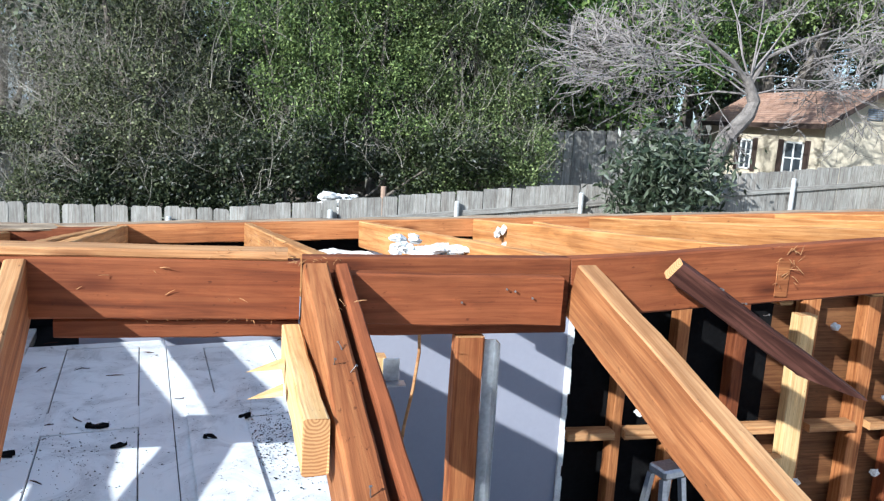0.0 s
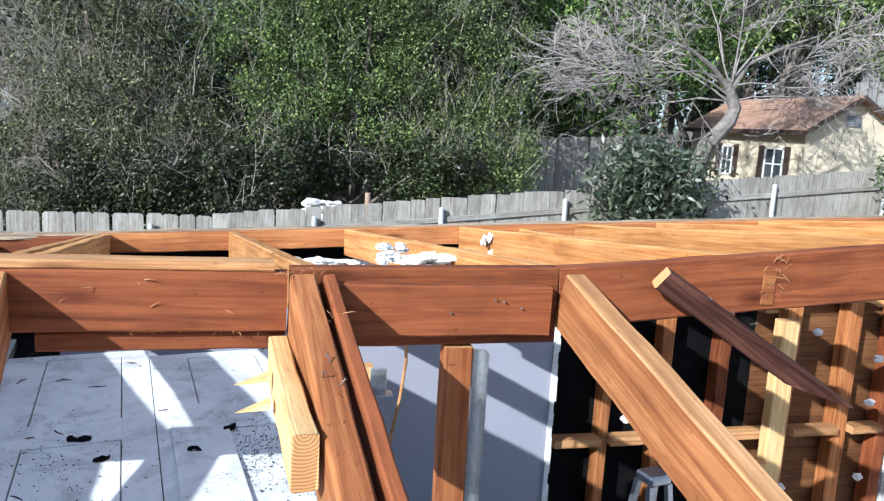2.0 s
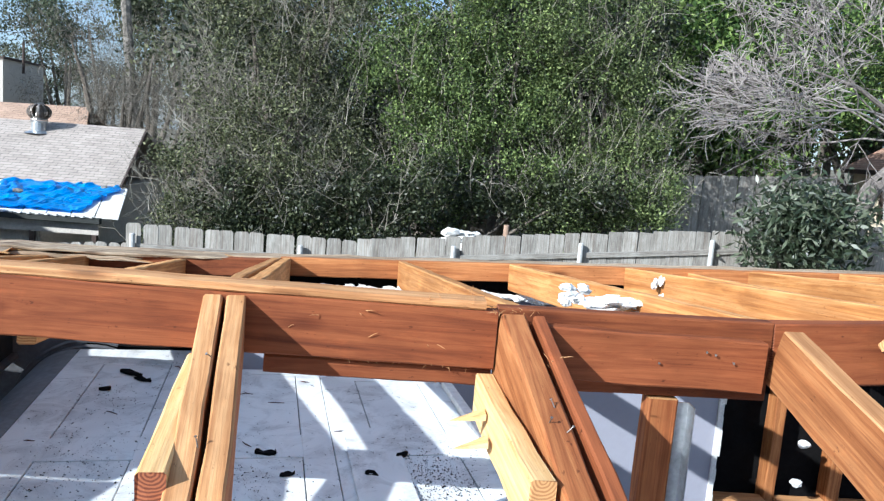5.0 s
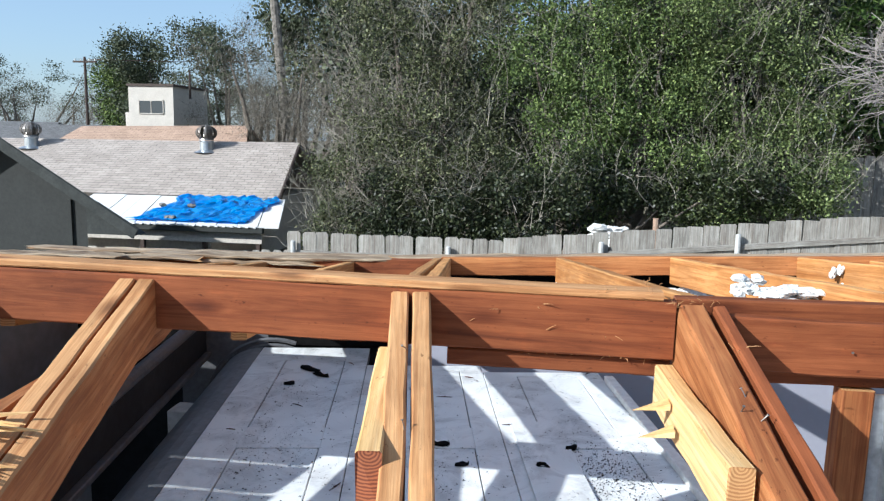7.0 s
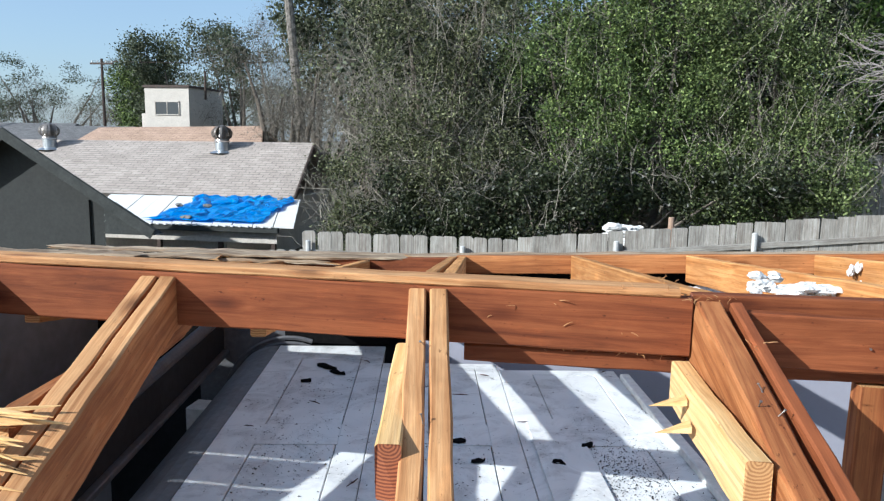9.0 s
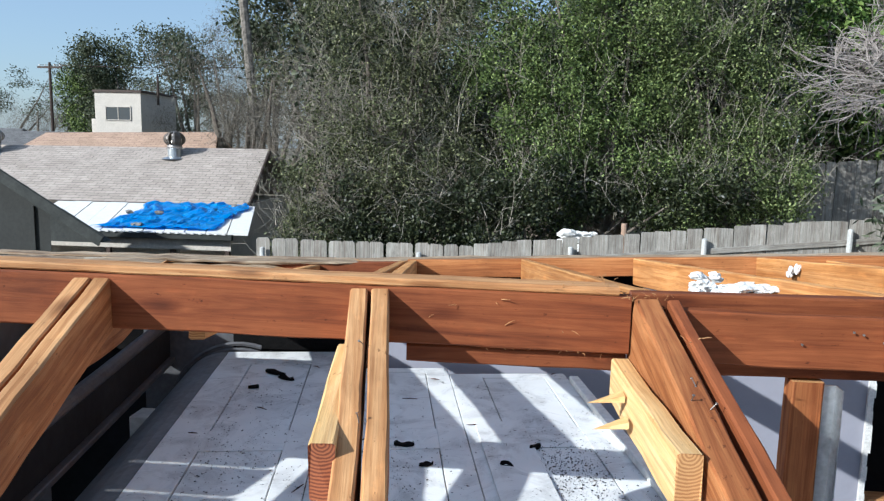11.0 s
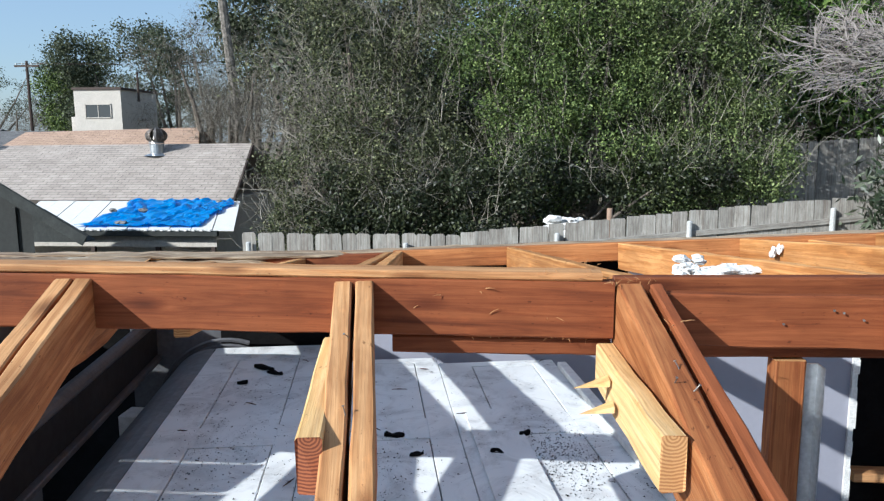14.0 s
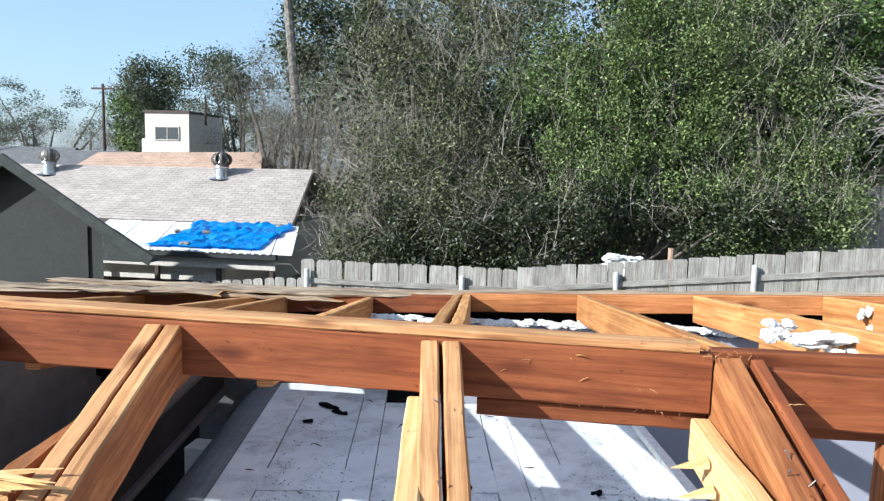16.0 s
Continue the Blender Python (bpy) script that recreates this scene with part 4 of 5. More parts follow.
tree("tall twiggy olive grey shrub tree behind the fence", (-2.6, 12.3, 0.1),
     [(-3.4, 12.2, 2.6), (-3.0, 12.4, 4.4), (-2.2, 12.0, 3.2), (-3.3, 12.6, 6.2), (-2.0, 12.4, 5.6), (-1.2, 12.2, 2.6), (-3.9, 12.0, 1.7), (-1.6, 12.8, 7.0)],
     [(1.3, 1.0, 1.2), (1.3, 1.0, 1.3), (1.2, 1.0, 1.3), (1.0, 0.9, 1.0), (1.1, 0.9, 1.1), (1.1, 0.9, 1.1), (0.9, 0.8, 0.8), (1.1, 0.9, 1.0)],
     [7000, 6500, 7000, 3500, 4500, 6500, 5000, 3500], 0.062, OLIVE, 11, 0.12, (1.0, 620, 0.0072, TWIGM))
tree("tall green leafy shrub tree behind the fence", (1.2, 12.6, 0.3),
     [(0.2, 12.4, 2.8), (0.5, 12.6, 4.6), (1.6, 12.4, 3.4), (0.3, 12.8, 6.4), (1.8, 12.6, 5.4), (1.4, 12.8, 7.2), (0.4, 12.0, 3.9), (-0.6, 12.5, 5.0)],
     [(1.2, 0.9, 1.1), (1.2, 1.0, 1.3), (1.2, 0.9, 1.2), (1.1, 0.9, 1.1), (1.1, 1.0, 1.2), (1.2, 1.0, 1.0), (1.0, 0.7, 1.0), (0.9, 0.8, 1.1)],
     [6500, 7000, 6500, 5500, 6500, 5000, 5500, 5000], 0.062, GREEN, 12, 0.11, (0.9, 260, 0.0062, TWIGM))
tree("spreading dark green shrub tree behind the fence", (3.6, 12.6, 0.5),
     [(2.8, 12.4, 2.7), (3.9, 12.4, 3.2), (3.2, 12.6, 4.6), (4.4, 12.8, 4.6), (3.4, 13.0, 6.4), (2.6, 12.6, 5.8), (4.6, 12.2, 2.9)],
     [(1.1, 0.9, 0.9), (1.1, 0.9, 0.9), (1.2, 1.0, 1.2), (0.9, 0.9, 1.0), (1.3, 1.0, 1.2), (1.0, 0.9, 1.0), (0.6, 0.7, 0.6)],
     [7000, 7000, 6500, 4500, 6500, 5000, 3000], 0.062, MIXED, 13, 0.1, (0.9, 260, 0.0062, TWIGM))
tree("broad bright green tree behind the shed", (8.2, 18.5, 1.0),
     [(6.8, 18.0, 4.4), (8.6, 18.4, 4.2), (7.6, 18.6, 6.4), (9.8, 18.6, 6.2), (6.2, 18.5, 7.6), (11.5, 19.4, 5.4), (9.0, 19.0, 8.6), (13.5, 22.4, 7.4), (12.0, 21.0, 9.0)],
     [(1.5, 1.2, 1.4), (1.6, 1.2, 1.3), (1.6, 1.3, 1.5), (1.6, 1.3, 1.5), (1.6, 1.3, 1.5), (1.5, 1.2, 1.3), (1.8, 1.4, 1.4), (2.2, 1.5, 1.8), (2.4, 1.5, 1.8)],
     [4200, 4200, 4000, 4000, 3600, 3600, 3600, 3600, 3600], 0.17, BRIGHT, 14, 0.2)
tree("tall dark evergreen behind the houses", (20.0, 27.0, 1.5),
     [(17.5, 26.0, 8.0), (20.0, 26.0, 10.0), (22.5, 26.5, 9.2), (19.0, 26.5, 12.5), (24.0, 27.0, 12.0), (28.0, 30.0, 14.0)],
     [(2.4, 1.8, 2.2), (2.4, 1.8, 2.2), (2.0, 1.6, 2.0), (2.6, 2.0, 2.0), (2.6, 2.0, 2.0), (3.2, 2.0, 2.4)],
     [3500, 3500, 3000, 3500, 3000, 3500], 0.22, GREEN, 15, 0.3)


# understory added to darken the lower foliage; its shade is in the leaf colour
tree("low dense green shrub behind the fence, leaves darkened for shade", (-0.4, 11.5, 0.2),
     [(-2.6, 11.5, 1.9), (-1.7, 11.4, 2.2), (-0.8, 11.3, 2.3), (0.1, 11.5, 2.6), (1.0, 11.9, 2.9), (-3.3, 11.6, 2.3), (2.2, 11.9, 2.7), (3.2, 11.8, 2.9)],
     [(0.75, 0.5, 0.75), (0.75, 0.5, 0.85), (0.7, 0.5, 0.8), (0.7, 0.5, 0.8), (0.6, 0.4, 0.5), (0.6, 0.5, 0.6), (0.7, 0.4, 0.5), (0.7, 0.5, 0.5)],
     [3400, 3600, 3400, 3200, 1800, 2400, 2200, 2200], 0.075, SHADELEAF, 31, 0.06, (0.8, 130, 0.009, TWIGM), category="shrub")


def bare_tree():
    thing = tagged(empty("tree"), "bare grey branching tree with no leaves", "tree")
    bm = bmesh.new()
    add_tube(bm, [(8.7, 13.0, 0.9), (8.95, 13.0, 2.6), (9.25, 13.0, 3.4), (9.75, 13.0, 3.95), (9.85, 13.0, 4.25), (9.6, 13.0, 4.75)], [0.24, 0.20, 0.18, 0.16, 0.14, 0.10], 9)
    add_tube(bm, [(9.66, 13.0, 4.62), (9.15, 12.9, 5.05), (8.6, 12.9, 5.38), (7.6, 12.8, 5.6)], [0.075, 0.055, 0.04, 0.02], 7)
    add_tube(bm, [(9.7, 13.0, 4.6), (10.1, 13.1, 5.2), (10.9, 13.1, 5.6), (12.0, 13.2, 6.0)], [0.07, 0.05, 0.035, 0.018], 7)
    part("trunk", bm, GREYBARK, thing)
    rng = random.Random(5)
    bm = bmesh.new()
    count = [0]

    def grow(p, d, L, r, depth):
        count[0] += 1
        pts = [p]
        q = p
        for k in range(4):
            d = (d + Vector((rng.uniform(-0.32, 0.32), rng.uniform(-0.3, 0.3), rng.uniform(-0.22, 0.2)))).normalized()
            q = q + d * L / 4
            pts.append(q)
        add_tube(bm, pts, [max(0.0065, r * (1 - 0.16 * k)) for k in range(5)], 5 if depth > 2 else 3, False)
        if depth > 0:
            for k in range(3 if depth > 2 else 4):
                nd = (d + Vector((rng.uniform(-0.75, 0.75), rng.uniform(-0.75, 0.75), rng.uniform(-0.45, 0.55)))).normalized()
                grow(pts[rng.choice((1, 2, 3, 4))], nd, L * rng.uniform(0.5, 0.82), r * 0.55, depth - 1)
    for d in ((-1, -0.1, 0.32), (-0.7, 0.2, 0.7), (0.0, -0.2, 1), (0.8, 0.1, 0.55), (1, -0.2, 0.25), (-1, 0.3, 0.05), (-0.45, -0.3, 0.9), (0.5, 0.4, 0.8), (-1, -0.3, 0.5), (1, 0.3, 0.5), (-0.9, 0, 0.2)):
        grow(Vector((9.7, 13.0, 4.6 + rng.uniform(-0.3, 0.25))), Vector(d).normalized(), rng.uniform(1.8, 2.6), 0.026, 5)
    tagged(part("branch_tangle", bm, BARETWIG, thing), kind="stuff")


bare_tree()
tree("dusty dark shrub with long leaves before the fence", (6.0, 9.4, 0.7),
     [(5.75, 9.4, 2.55), (6.25, 9.4, 2.62), (6.0, 9.3, 2.98), (5.55, 9.4, 2.88), (6.45, 9.3, 2.95), (6.0, 9.4, 2.2)],
     [(0.38, 0.36, 0.34), (0.38, 0.36, 0.34), (0.36, 0.36, 0.26), (0.32, 0.32, 0.24), (0.32, 0.32, 0.24), (0.36, 0.33, 0.36)],
     [900, 900, 850, 640, 640, 760], 0.17, LOQUAT, 21, 0.05, None, BARK, 0.30, "shrub")
tree("glossy citrus tree flecked with pale sunlit leaves", (11.9, 9.1, 1.2),
     [(11.0, 9.0, 3.4), (12.0, 9.0, 3.8), (13.0, 9.0, 4.2), (11.5, 9.1, 4.2), (12.6, 9.1, 3.2), (11.2, 9.0, 2.8), (13.9, 9.1, 4.4)],
     [(0.7, 0.6, 0.7), (0.8, 0.6, 0.8), (0.8, 0.6, 0.8), (0.6, 0.6, 0.5), (0.8, 0.6, 0.7), (0.6, 0.5, 0.5), (0.8, 0.6, 0.8)],
     [3900, 4300, 4300, 3300, 3900, 3200, 3900], 0.085, CITRUS, 22, 0.08)


# ---- sheds and houses ----
def quad_plate(bm, corners, thick):
    """A flat plate with these top corners and a thickness below them."""
    a, b, c = (Vector(p) for p in corners[:3])
    n = (b - a).cross(c - a).normalized()
    if n.z < 0:
        n = -n
    t = [bm.verts.new(p) for p in corners]
    l = [bm.verts.new(Vector(p) - n * thick) for p in corners]
    k = len(corners)
    bm.faces.new(t)
    bm.faces.new(list(reversed(l)))
    for i in range(k):
        bm.faces.new((t[i], l[i], l[(i + 1) % k], t[(i + 1) % k]))
    bmesh.ops.recalc_face_normals(bm, faces=bm.faces)


def plate_ob(name, corners, thick, mat, parent, label=""):
    """A roof plate; its own x runs along its first edge, so that courses follow the slope."""
    a, b, d = Vector(corners[0]), Vector(corners[1]), Vector(corners[-1])
    x = (b - a).normalized()
    z = x.cross(d - a).normalized()
    if z.z < 0:
        z = -z
    m = Matrix((x, z.cross(x), z)).transposed().to_4x4()
    m.translation = a
    bm = bmesh.new()
    inv = m.inverted()
    quad_plate(bm, [inv @ Vector(c) for c in corners], thick)
    ob = part(name, bm, mat, parent, label)
    ob.matrix_basis = m
    return ob


def window(parent, m, w, h, frame_mat, shutters=None):
    """A framed window in its own xz plane, facing -y."""
    win = part("window", box_bm((-w / 2, 0.0, -h / 2), (w / 2, 0.02, h / 2)), GLASS, parent, "dark glass window")
    win.matrix_basis = m
    bm = bmesh.new()
    t = 0.05
    for lo, hi in (((-w / 2, -0.03, -h / 2), (-w / 2 + t, 0.03, h / 2)), ((w / 2 - t, -0.03, -h / 2), (w / 2, 0.03, h / 2)), ((-w / 2, -0.03, h / 2 - t), (w / 2, 0.03, h / 2)), ((-w / 2, -0.03, -h / 2), (w / 2, 0.03, -h / 2 + t)), ((-0.02, -0.025, -h / 2), (0.02, 0.02, h / 2)), *((((-w / 2, -0.025, -0.02), (w / 2, 0.02, 0.02)),) if h > 0.92 else ())):
        add_box(bm, lo, hi)
    part("frame", bm, frame_mat, win)
    if shutters:
        for s in (-1, 1):
            part("shutter", box_bm((s * (w / 2 + 0.16) - 0.12, -0.035, -h / 2 - 0.05), (s * (w / 2 + 0.16) + 0.12, 0.0, h / 2 + 0.05), 0.008), shutters, parent, "dark brown shutter").matrix_basis = m
    return win


def shed():
    thing = tagged(empty("shed"), "cream garden shed with faded brown shingle roof", "shed")
    x0, x1, y0, y1, zb, ze, za = 14.5, 17.5, 16.4, 22.0, 1.4, 4.12, 5.0
    xm = (x0 + x1) / 2
    bm = bmesh.new()
    v = [bm.verts.new(p) for p in ((x0, y0, zb), (x1, y0, zb), (x1, y0, ze), (xm, y0, za - 0.1), (x0, y0, ze), (x0, y1, zb), (x1, y1, zb), (x1, y1, ze), (xm, y1, za - 0.1), (x0, y1, ze))]
    for f in ((0, 1, 2, 3, 4), (9, 8, 7, 6, 5), (0, 4, 9, 5), (1, 6, 7, 2), (4, 3, 8, 9), (2, 7, 8, 3)):
        bm.faces.new([v[i] for i in f])
    part("wall", bm, CREAM, thing)
    o, s = 0.3, (za - ze) / (xm - x0)
    plate_ob("roof", [(x0 - o, y0 - o, ze - o * s), (x0 - o, y1 + o, ze - o * s), (xm, y1 + o, za), (xm, y0 - o, za)], 0.07, BRSHINGLE, thing)
    plate_ob("roof", [(xm, y0 - o, za), (xm, y1 + o, za), (x1 + o, y1 + o, ze - o * s), (x1 + o, y0 - o, ze - o * s)], 0.07, BRSHINGLE, thing)
    for a, b in (((x0 - o, ze - o * s), (xm, za)), ((x1 + o, ze - o * s), (xm, za))):
        bd = part("bargeboard", lumber_bm(math.hypot(b[0] - a[0], b[1] - a[1]), 0.03, 0.13, 3, 0.001), (BROWNP, BROWNP), thing)
        bd.matrix_basis = along((a[0], y0 - o - 0.02, a[1]), (b[0], y0 - o - 0.02, b[1]))[0]
    bd = part("fascia", box_bm((x0 - o - 0.03, y0 - o, ze - o * s - 0.14), (x0 - o, y1 + o, ze - o * s - 0.0)), BROWNP, thing)
    window(thing, pose(x0 - 0.012, 17.6, 2.95, 0, 0, -90), 0.85, 0.95, WHITEP, BROWNP)
    window(thing, pose(x0 - 0.012, 19.9, 2.95, 0, 0, -90), 0.6, 0.95, WHITEP, BROWNP)
    part("gable_vent", box_bm((xm - 0.25, y0 - 0.03, 4.12), (xm + 0.25, y0 + 0.01, 4.44), 0.01), mottled("pale_blue_vent", (0.22, 0.28, 0.36), (0.30, 0.36, 0.44), 8, 0.5), thing, "pale blue louvred vent")
    for k in range(5):
        part("vent_slat", box_bm((xm - 0.23, y0 - 0.045, 4.14 + k * 0.058), (xm + 0.23, y0 - 0.03, 4.17 + k * 0.058)), GREYHOUSE, thing)


shed()


def grey_house():
    thing = tagged(empty("house", pose(26.6, 23.0, 8.8, 0, 0, -41)), "weathered grey two storey house on the slope", "house")
    part("upper_wall", box_bm((1.0, 0.5, -2.6), (9.0, 5.5, 0.1)), GREYHOUSE, thing)
    plate_ob("upper_roof", [(-0.1, -0.1, -0.05), (9.4, -0.1, -0.05), (7.9, 3.0, 2.0), (-0.9, 3.0, 2.0)], 0.14, GRSHINGLE, thing)
    plate_ob("upper_roof", [(-0.1, 6.1, -0.05), (9.4, 6.1, -0.05), (7.9, 3.0, 2.0), (-0.9, 3.0, 2.0)], 0.14, GRSHINGLE, thing)
    part("gutter", box_bm((-0.15, -0.2, -0.16), (9.4, -0.08, -0.04)), WHITEP, thing)
    plate_ob("lower_roof", [(-2.6, -2.0, -2.35), (9.2, -2.0, -2.75), (9.2, 0.5, -1.75), (-1.0, 0.5, -1.2)], 0.14, GRSHINGLE, thing)
    part("gutter", box_bm((-2.0, -2.12, -2.72), (9.2, -2.0, -2.6)), DARKROOF, thing)
    part("wall", box_bm((-3.6, -1.5, -8.0), (9.0, 5.5, -2.62)), GREYHOUSE, thing)
    part("gable_wall", box_bm((-3.4, -1.2, -2.62), (0.6, 5.0, -1.6)), GREYHOUSE, thing)
    for k in range(14):
        part("board_seam", box_bm((-3.5 + k * 0.33, -1.525, -7.9), (-3.47 + k * 0.33, -1.5, -2.64)), BROWNP, thing)
    window(thing, pose(3.9, 0.47, -1.0), 0.9, 1.2, WHITEP)
    window(thing, pose(-0.9, -1.53, -4.5), 2.2, 1.1, BROWNP)


grey_house()


def turbine_vent(x, y, z):
    thing = tagged(empty("turbine_vent", pose(x, y, z) @ Matrix.Scale(1.22, 4)), "round galvanised turbine vent on the shingle roof", "roof vent", "turbine vents on the roof")
    bm = bmesh.new()
    add_tube(bm, [(0, 0, -0.15), (0, 0, 0.22), (0, 0, 0.26)], [0.17, 0.17, 0.2], 18)
    part("neck", bm, STEEL, thing)
    bm = bmesh.new()
    add_tube(bm, [(0, 0, -0.04), (0, 0, 0.02)], [0.34, 0.2], 18)
    part("flashing", bm, STEEL, thing)
    blade = None
    for k in range(20):
        if blade is None:
            bm = bmesh.new()
            pts = [(0.27 * math.sin(a), 0.0, 0.46 - 0.2 * math.cos(a)) for a in [radians(d) for d in range(20, 165, 18)]]
            rows = [[bm.verts.new((x0 * math.cos(w) , x0 * math.sin(w) , z0)) for w in (-0.10, 0.13)] for x0, y0, z0 in pts]
            for a, b in zip(rows, rows[1:]):
                bm.faces.new((a[0], a[1], b[1], b[0]))
            bmesh.ops.solidify(bm, geom=bm.faces[:], thickness=0.006)
            blade = part("vane", bm, RUSTSTEEL, thing)
            data = blade.data
        else:
            ob = new("vane", data)
            ob.parent = thing
            ob.matrix_basis = pose(0, 0, 0, 0, 0, 18 * k)
    bm = bmesh.new()
    add_tube(bm, [(0, 0, 0.62), (0, 0, 0.665)], [0.13, 0.05], 14)
    add_tube(bm, [(0, 0, 0.27), (0, 0, 0.64)], [0.19, 0.08], 14)
    part("cap", bm, NAILM, thing)


def tarp_house():
    thing = tagged(empty("house"), "low beige house with shingle roof and tarpaulin covered porch", "house")
    xr = -7.9
    plate_ob("roof", [(-24, 18.0, 1.86), (-7.5, 18.0, 1.86), (xr, 21.0, 3.38), (-24, 21.0, 3.30)], 0.12, SHINGLE, thing)
    plate_ob("roof", [(-24, 24.0, 1.86), (-7.5, 24.0, 1.86), (xr, 21.0, 3.38), (-24, 21.0, 3.30)], 0.12, SHINGLE, thing)
    part("rake_board", lumber_bm(3.4, 0.04, 0.17, 9, 0.001), (BROWNP, BROWNP), thing).matrix_basis = along((-7.46, 17.98, 1.86), (-7.86, 21.0, 3.38))[0]
    part("wall", box_bm((-23.5, 18.3, -0.2), (-8.1, 23.6, 1.75)), BEIGE, thing)
    # porch roof of white metal pans
    for k in range(11):
        x = -13.0 + k * 0.52
        plate_ob("roof_pan", [(x + 0.9 + 0.012, 15.0, 1.42 + 0.01 * (k % 2)), (x + 0.9 + 0.508, 15.0, 1.42 + 0.01 * (k % 2)), (x + 0.508, 18.0, 1.83 + 0.01 * (k % 2)), (x + 0.012, 18.0, 1.83 + 0.01 * (k % 2))], 0.03, WHITEP, thing)
    part("gutter", box_bm((-12.2, 14.9, 1.27), (-6.75, 15.02, 1.40), 0.01), DARKROOF, thing)
    part("porch_beam", box_bm((-12.1, 15.1, 1.0), (-6.85, 15.22, 1.26)), BEIGE, thing)
    for k in range(28):
        part("rafter_tail", box_bm((-12.1 + k * 0.19, 14.87, 1.40), (-12.1 + k * 0.19 + 0.07, 14.95, 1.43)), WHITEP, thing)
    for x in (-11.5, -9.9, -8.3, -6.95):
        part("post", box_bm((x - 0.05, 15.1, -0.3), (x + 0.05, 15.2, 1.0)), BROWNP, thing)
    part("porch_wall", box_bm((-12.0, 15.4, 0.62), (-8.3, 15.5, 1.02)), BEIGE, thing)
    part("porch_back", box_bm((-12.0, 15.6, -0.2), (-8.3, 15.7, 0.62)), BROWNP, thing)
    for x in (-10.72, -16.7):
        turbine_vent(x, 20.5, 3.06)
    # tarpaulin, crumpled, weighed down along the porch roof
    bm = bmesh.new()
    nx, ny = 46, 34
    rows = []
    for j in range(ny + 1):
        row = []
        for i in range(nx + 1):
            u, v = i / nx, j / ny
            y = 15.12 + 2.72 * v
            edge = 0.32 * noise.noise(Vector((u * 4, v * 4, 3)))
            x = -9.9 + 0.25 * (1 - v) - 0.75 * (1 - v) ** 2 * (1 - u) + (2.35 + 0.15 * v) * u + edge - 0.2 * v * (1 - u)
            z = 1.45 + (y - 15.0) * 0.1367 + 0.02 + 0.11 * abs(noise.noise(Vector((u * 9, v * 7, 1)))) + 0.05 * abs(noise.noise(Vector((u * 17, v * 9, 5)))) + 0.015 * noise.noise(Vector((u * 50, v * 40, 9)))
            row.append(bm.verts.new((x, y, z)))
        rows.append(row)
    for a, b in zip(rows, rows[1:]):
        for i in range(nx):
            bm.faces.new((a[i], a[i + 1], b[i + 1], b[i]))
    bmesh.ops.solidify(bm, geom=bm.faces[:], thickness=0.006)
    tagged(mesh_ob("tarpaulin", bm, TARP), "crumpled bright blue tarpaulin over the porch roof", "tarpaulin")
    rng = random.Random(3)
    for k in range(9):
        u = rng.random()
        bm = bmesh.new()
        lumps(bm, (0, 0, 0), (0.10, 0.07, 0.05), k)
        tagged(mesh_ob("stone", bm, CONCRETE), "grey stone weighing down the tarpaulin", "stone", "stones on the tarpaulin").location = (-9.7 + 2.2 * u, rng.choice((17.72, 17.6, 15.25)), 1.60 + (0.25 if k % 3 else -0.05))


tarp_house()


def dark_house():
    # no shadow falls on this front; its wall and roof colours are darkened instead
    thing = tagged(empty("house"), "dark green gabled outbuilding, its shade put into the colour", "house")
    s = (3.62 - 2.04) / (9.2 - 6.6)
    yf, yb, xp, zp = 9.3, 12.6, -9.2, 3.62
    bm = bmesh.new()
    xw, ze = -7.42, 3.5 - s * (9.2 - 7.42)
    v = []
    for y in (9.62, 12.4):
        o = -0.85 * (y - yf)
        v.append([bm.verts.new(p) for p in ((xw + o, y, -0.2), (xw + o, y, ze), (xp + o, y, 3.5), (2 * xp - xw + o, y, ze), (2 * xp - xw + o, y, -0.2))])
    bm.faces.new(v[0])
    bm.faces.new(list(reversed(v[1])))
    for i in range(5):
        bm.faces.new((v[0][i], v[1][i], v[1][(i + 1) % 5], v[0][(i + 1) % 5]))
    bmesh.ops.recalc_face_normals(bm, faces=bm.faces)
    part("wall", bm, SHADEGREEN, thing)
    for sg in (1, -1):
        xe = xp + sg * 2.6
        plate_ob("roof", [(xp, yf, zp), (xe, yf, zp - 2.6 * s), (xe - 0.85 * (yb - yf), yb, zp - 2.6 * s), (xp - 0.85 * (yb - yf), yb, zp)], 0.06, DARKROOF, thing)
        bd = part("bargeboard", lumber_bm(math.hypot(2.6, 2.6 * s), 0.03, 0.17, 2, 0.001), (DARKROOF, DARKROOF), thing)
        bd.matrix_basis = along((xp, yf - 0.02, zp - 0.01), (xe, yf - 0.02, zp - 2.6 * s - 0.01))[0]
    bm = bmesh.new()
    rows = [[bm.verts.new((x, y, z)) for x, z in ((-7.5, 2.42), (-6.68, 1.93), (-7.5, 1.93))] for y in (9.33, 9.66)]
    bm.faces.new(rows[0])
    bm.faces.new(list(reversed(rows[1])))
    for i in range(3):
        bm.faces.new((rows[0][i], rows[1][i], rows[1][(i + 1) % 3], rows[0][(i + 1) % 3]))
    bmesh.ops.recalc_face_normals(bm, faces=bm.faces)
    part("boxed_eave", bm, DARKROOF, thing)
    part("corner_board", box_bm((-8.0, 9.58, -0.2), (-7.94, 9.63, 2.45)), SHADEGREEN, thing)


dark_house()


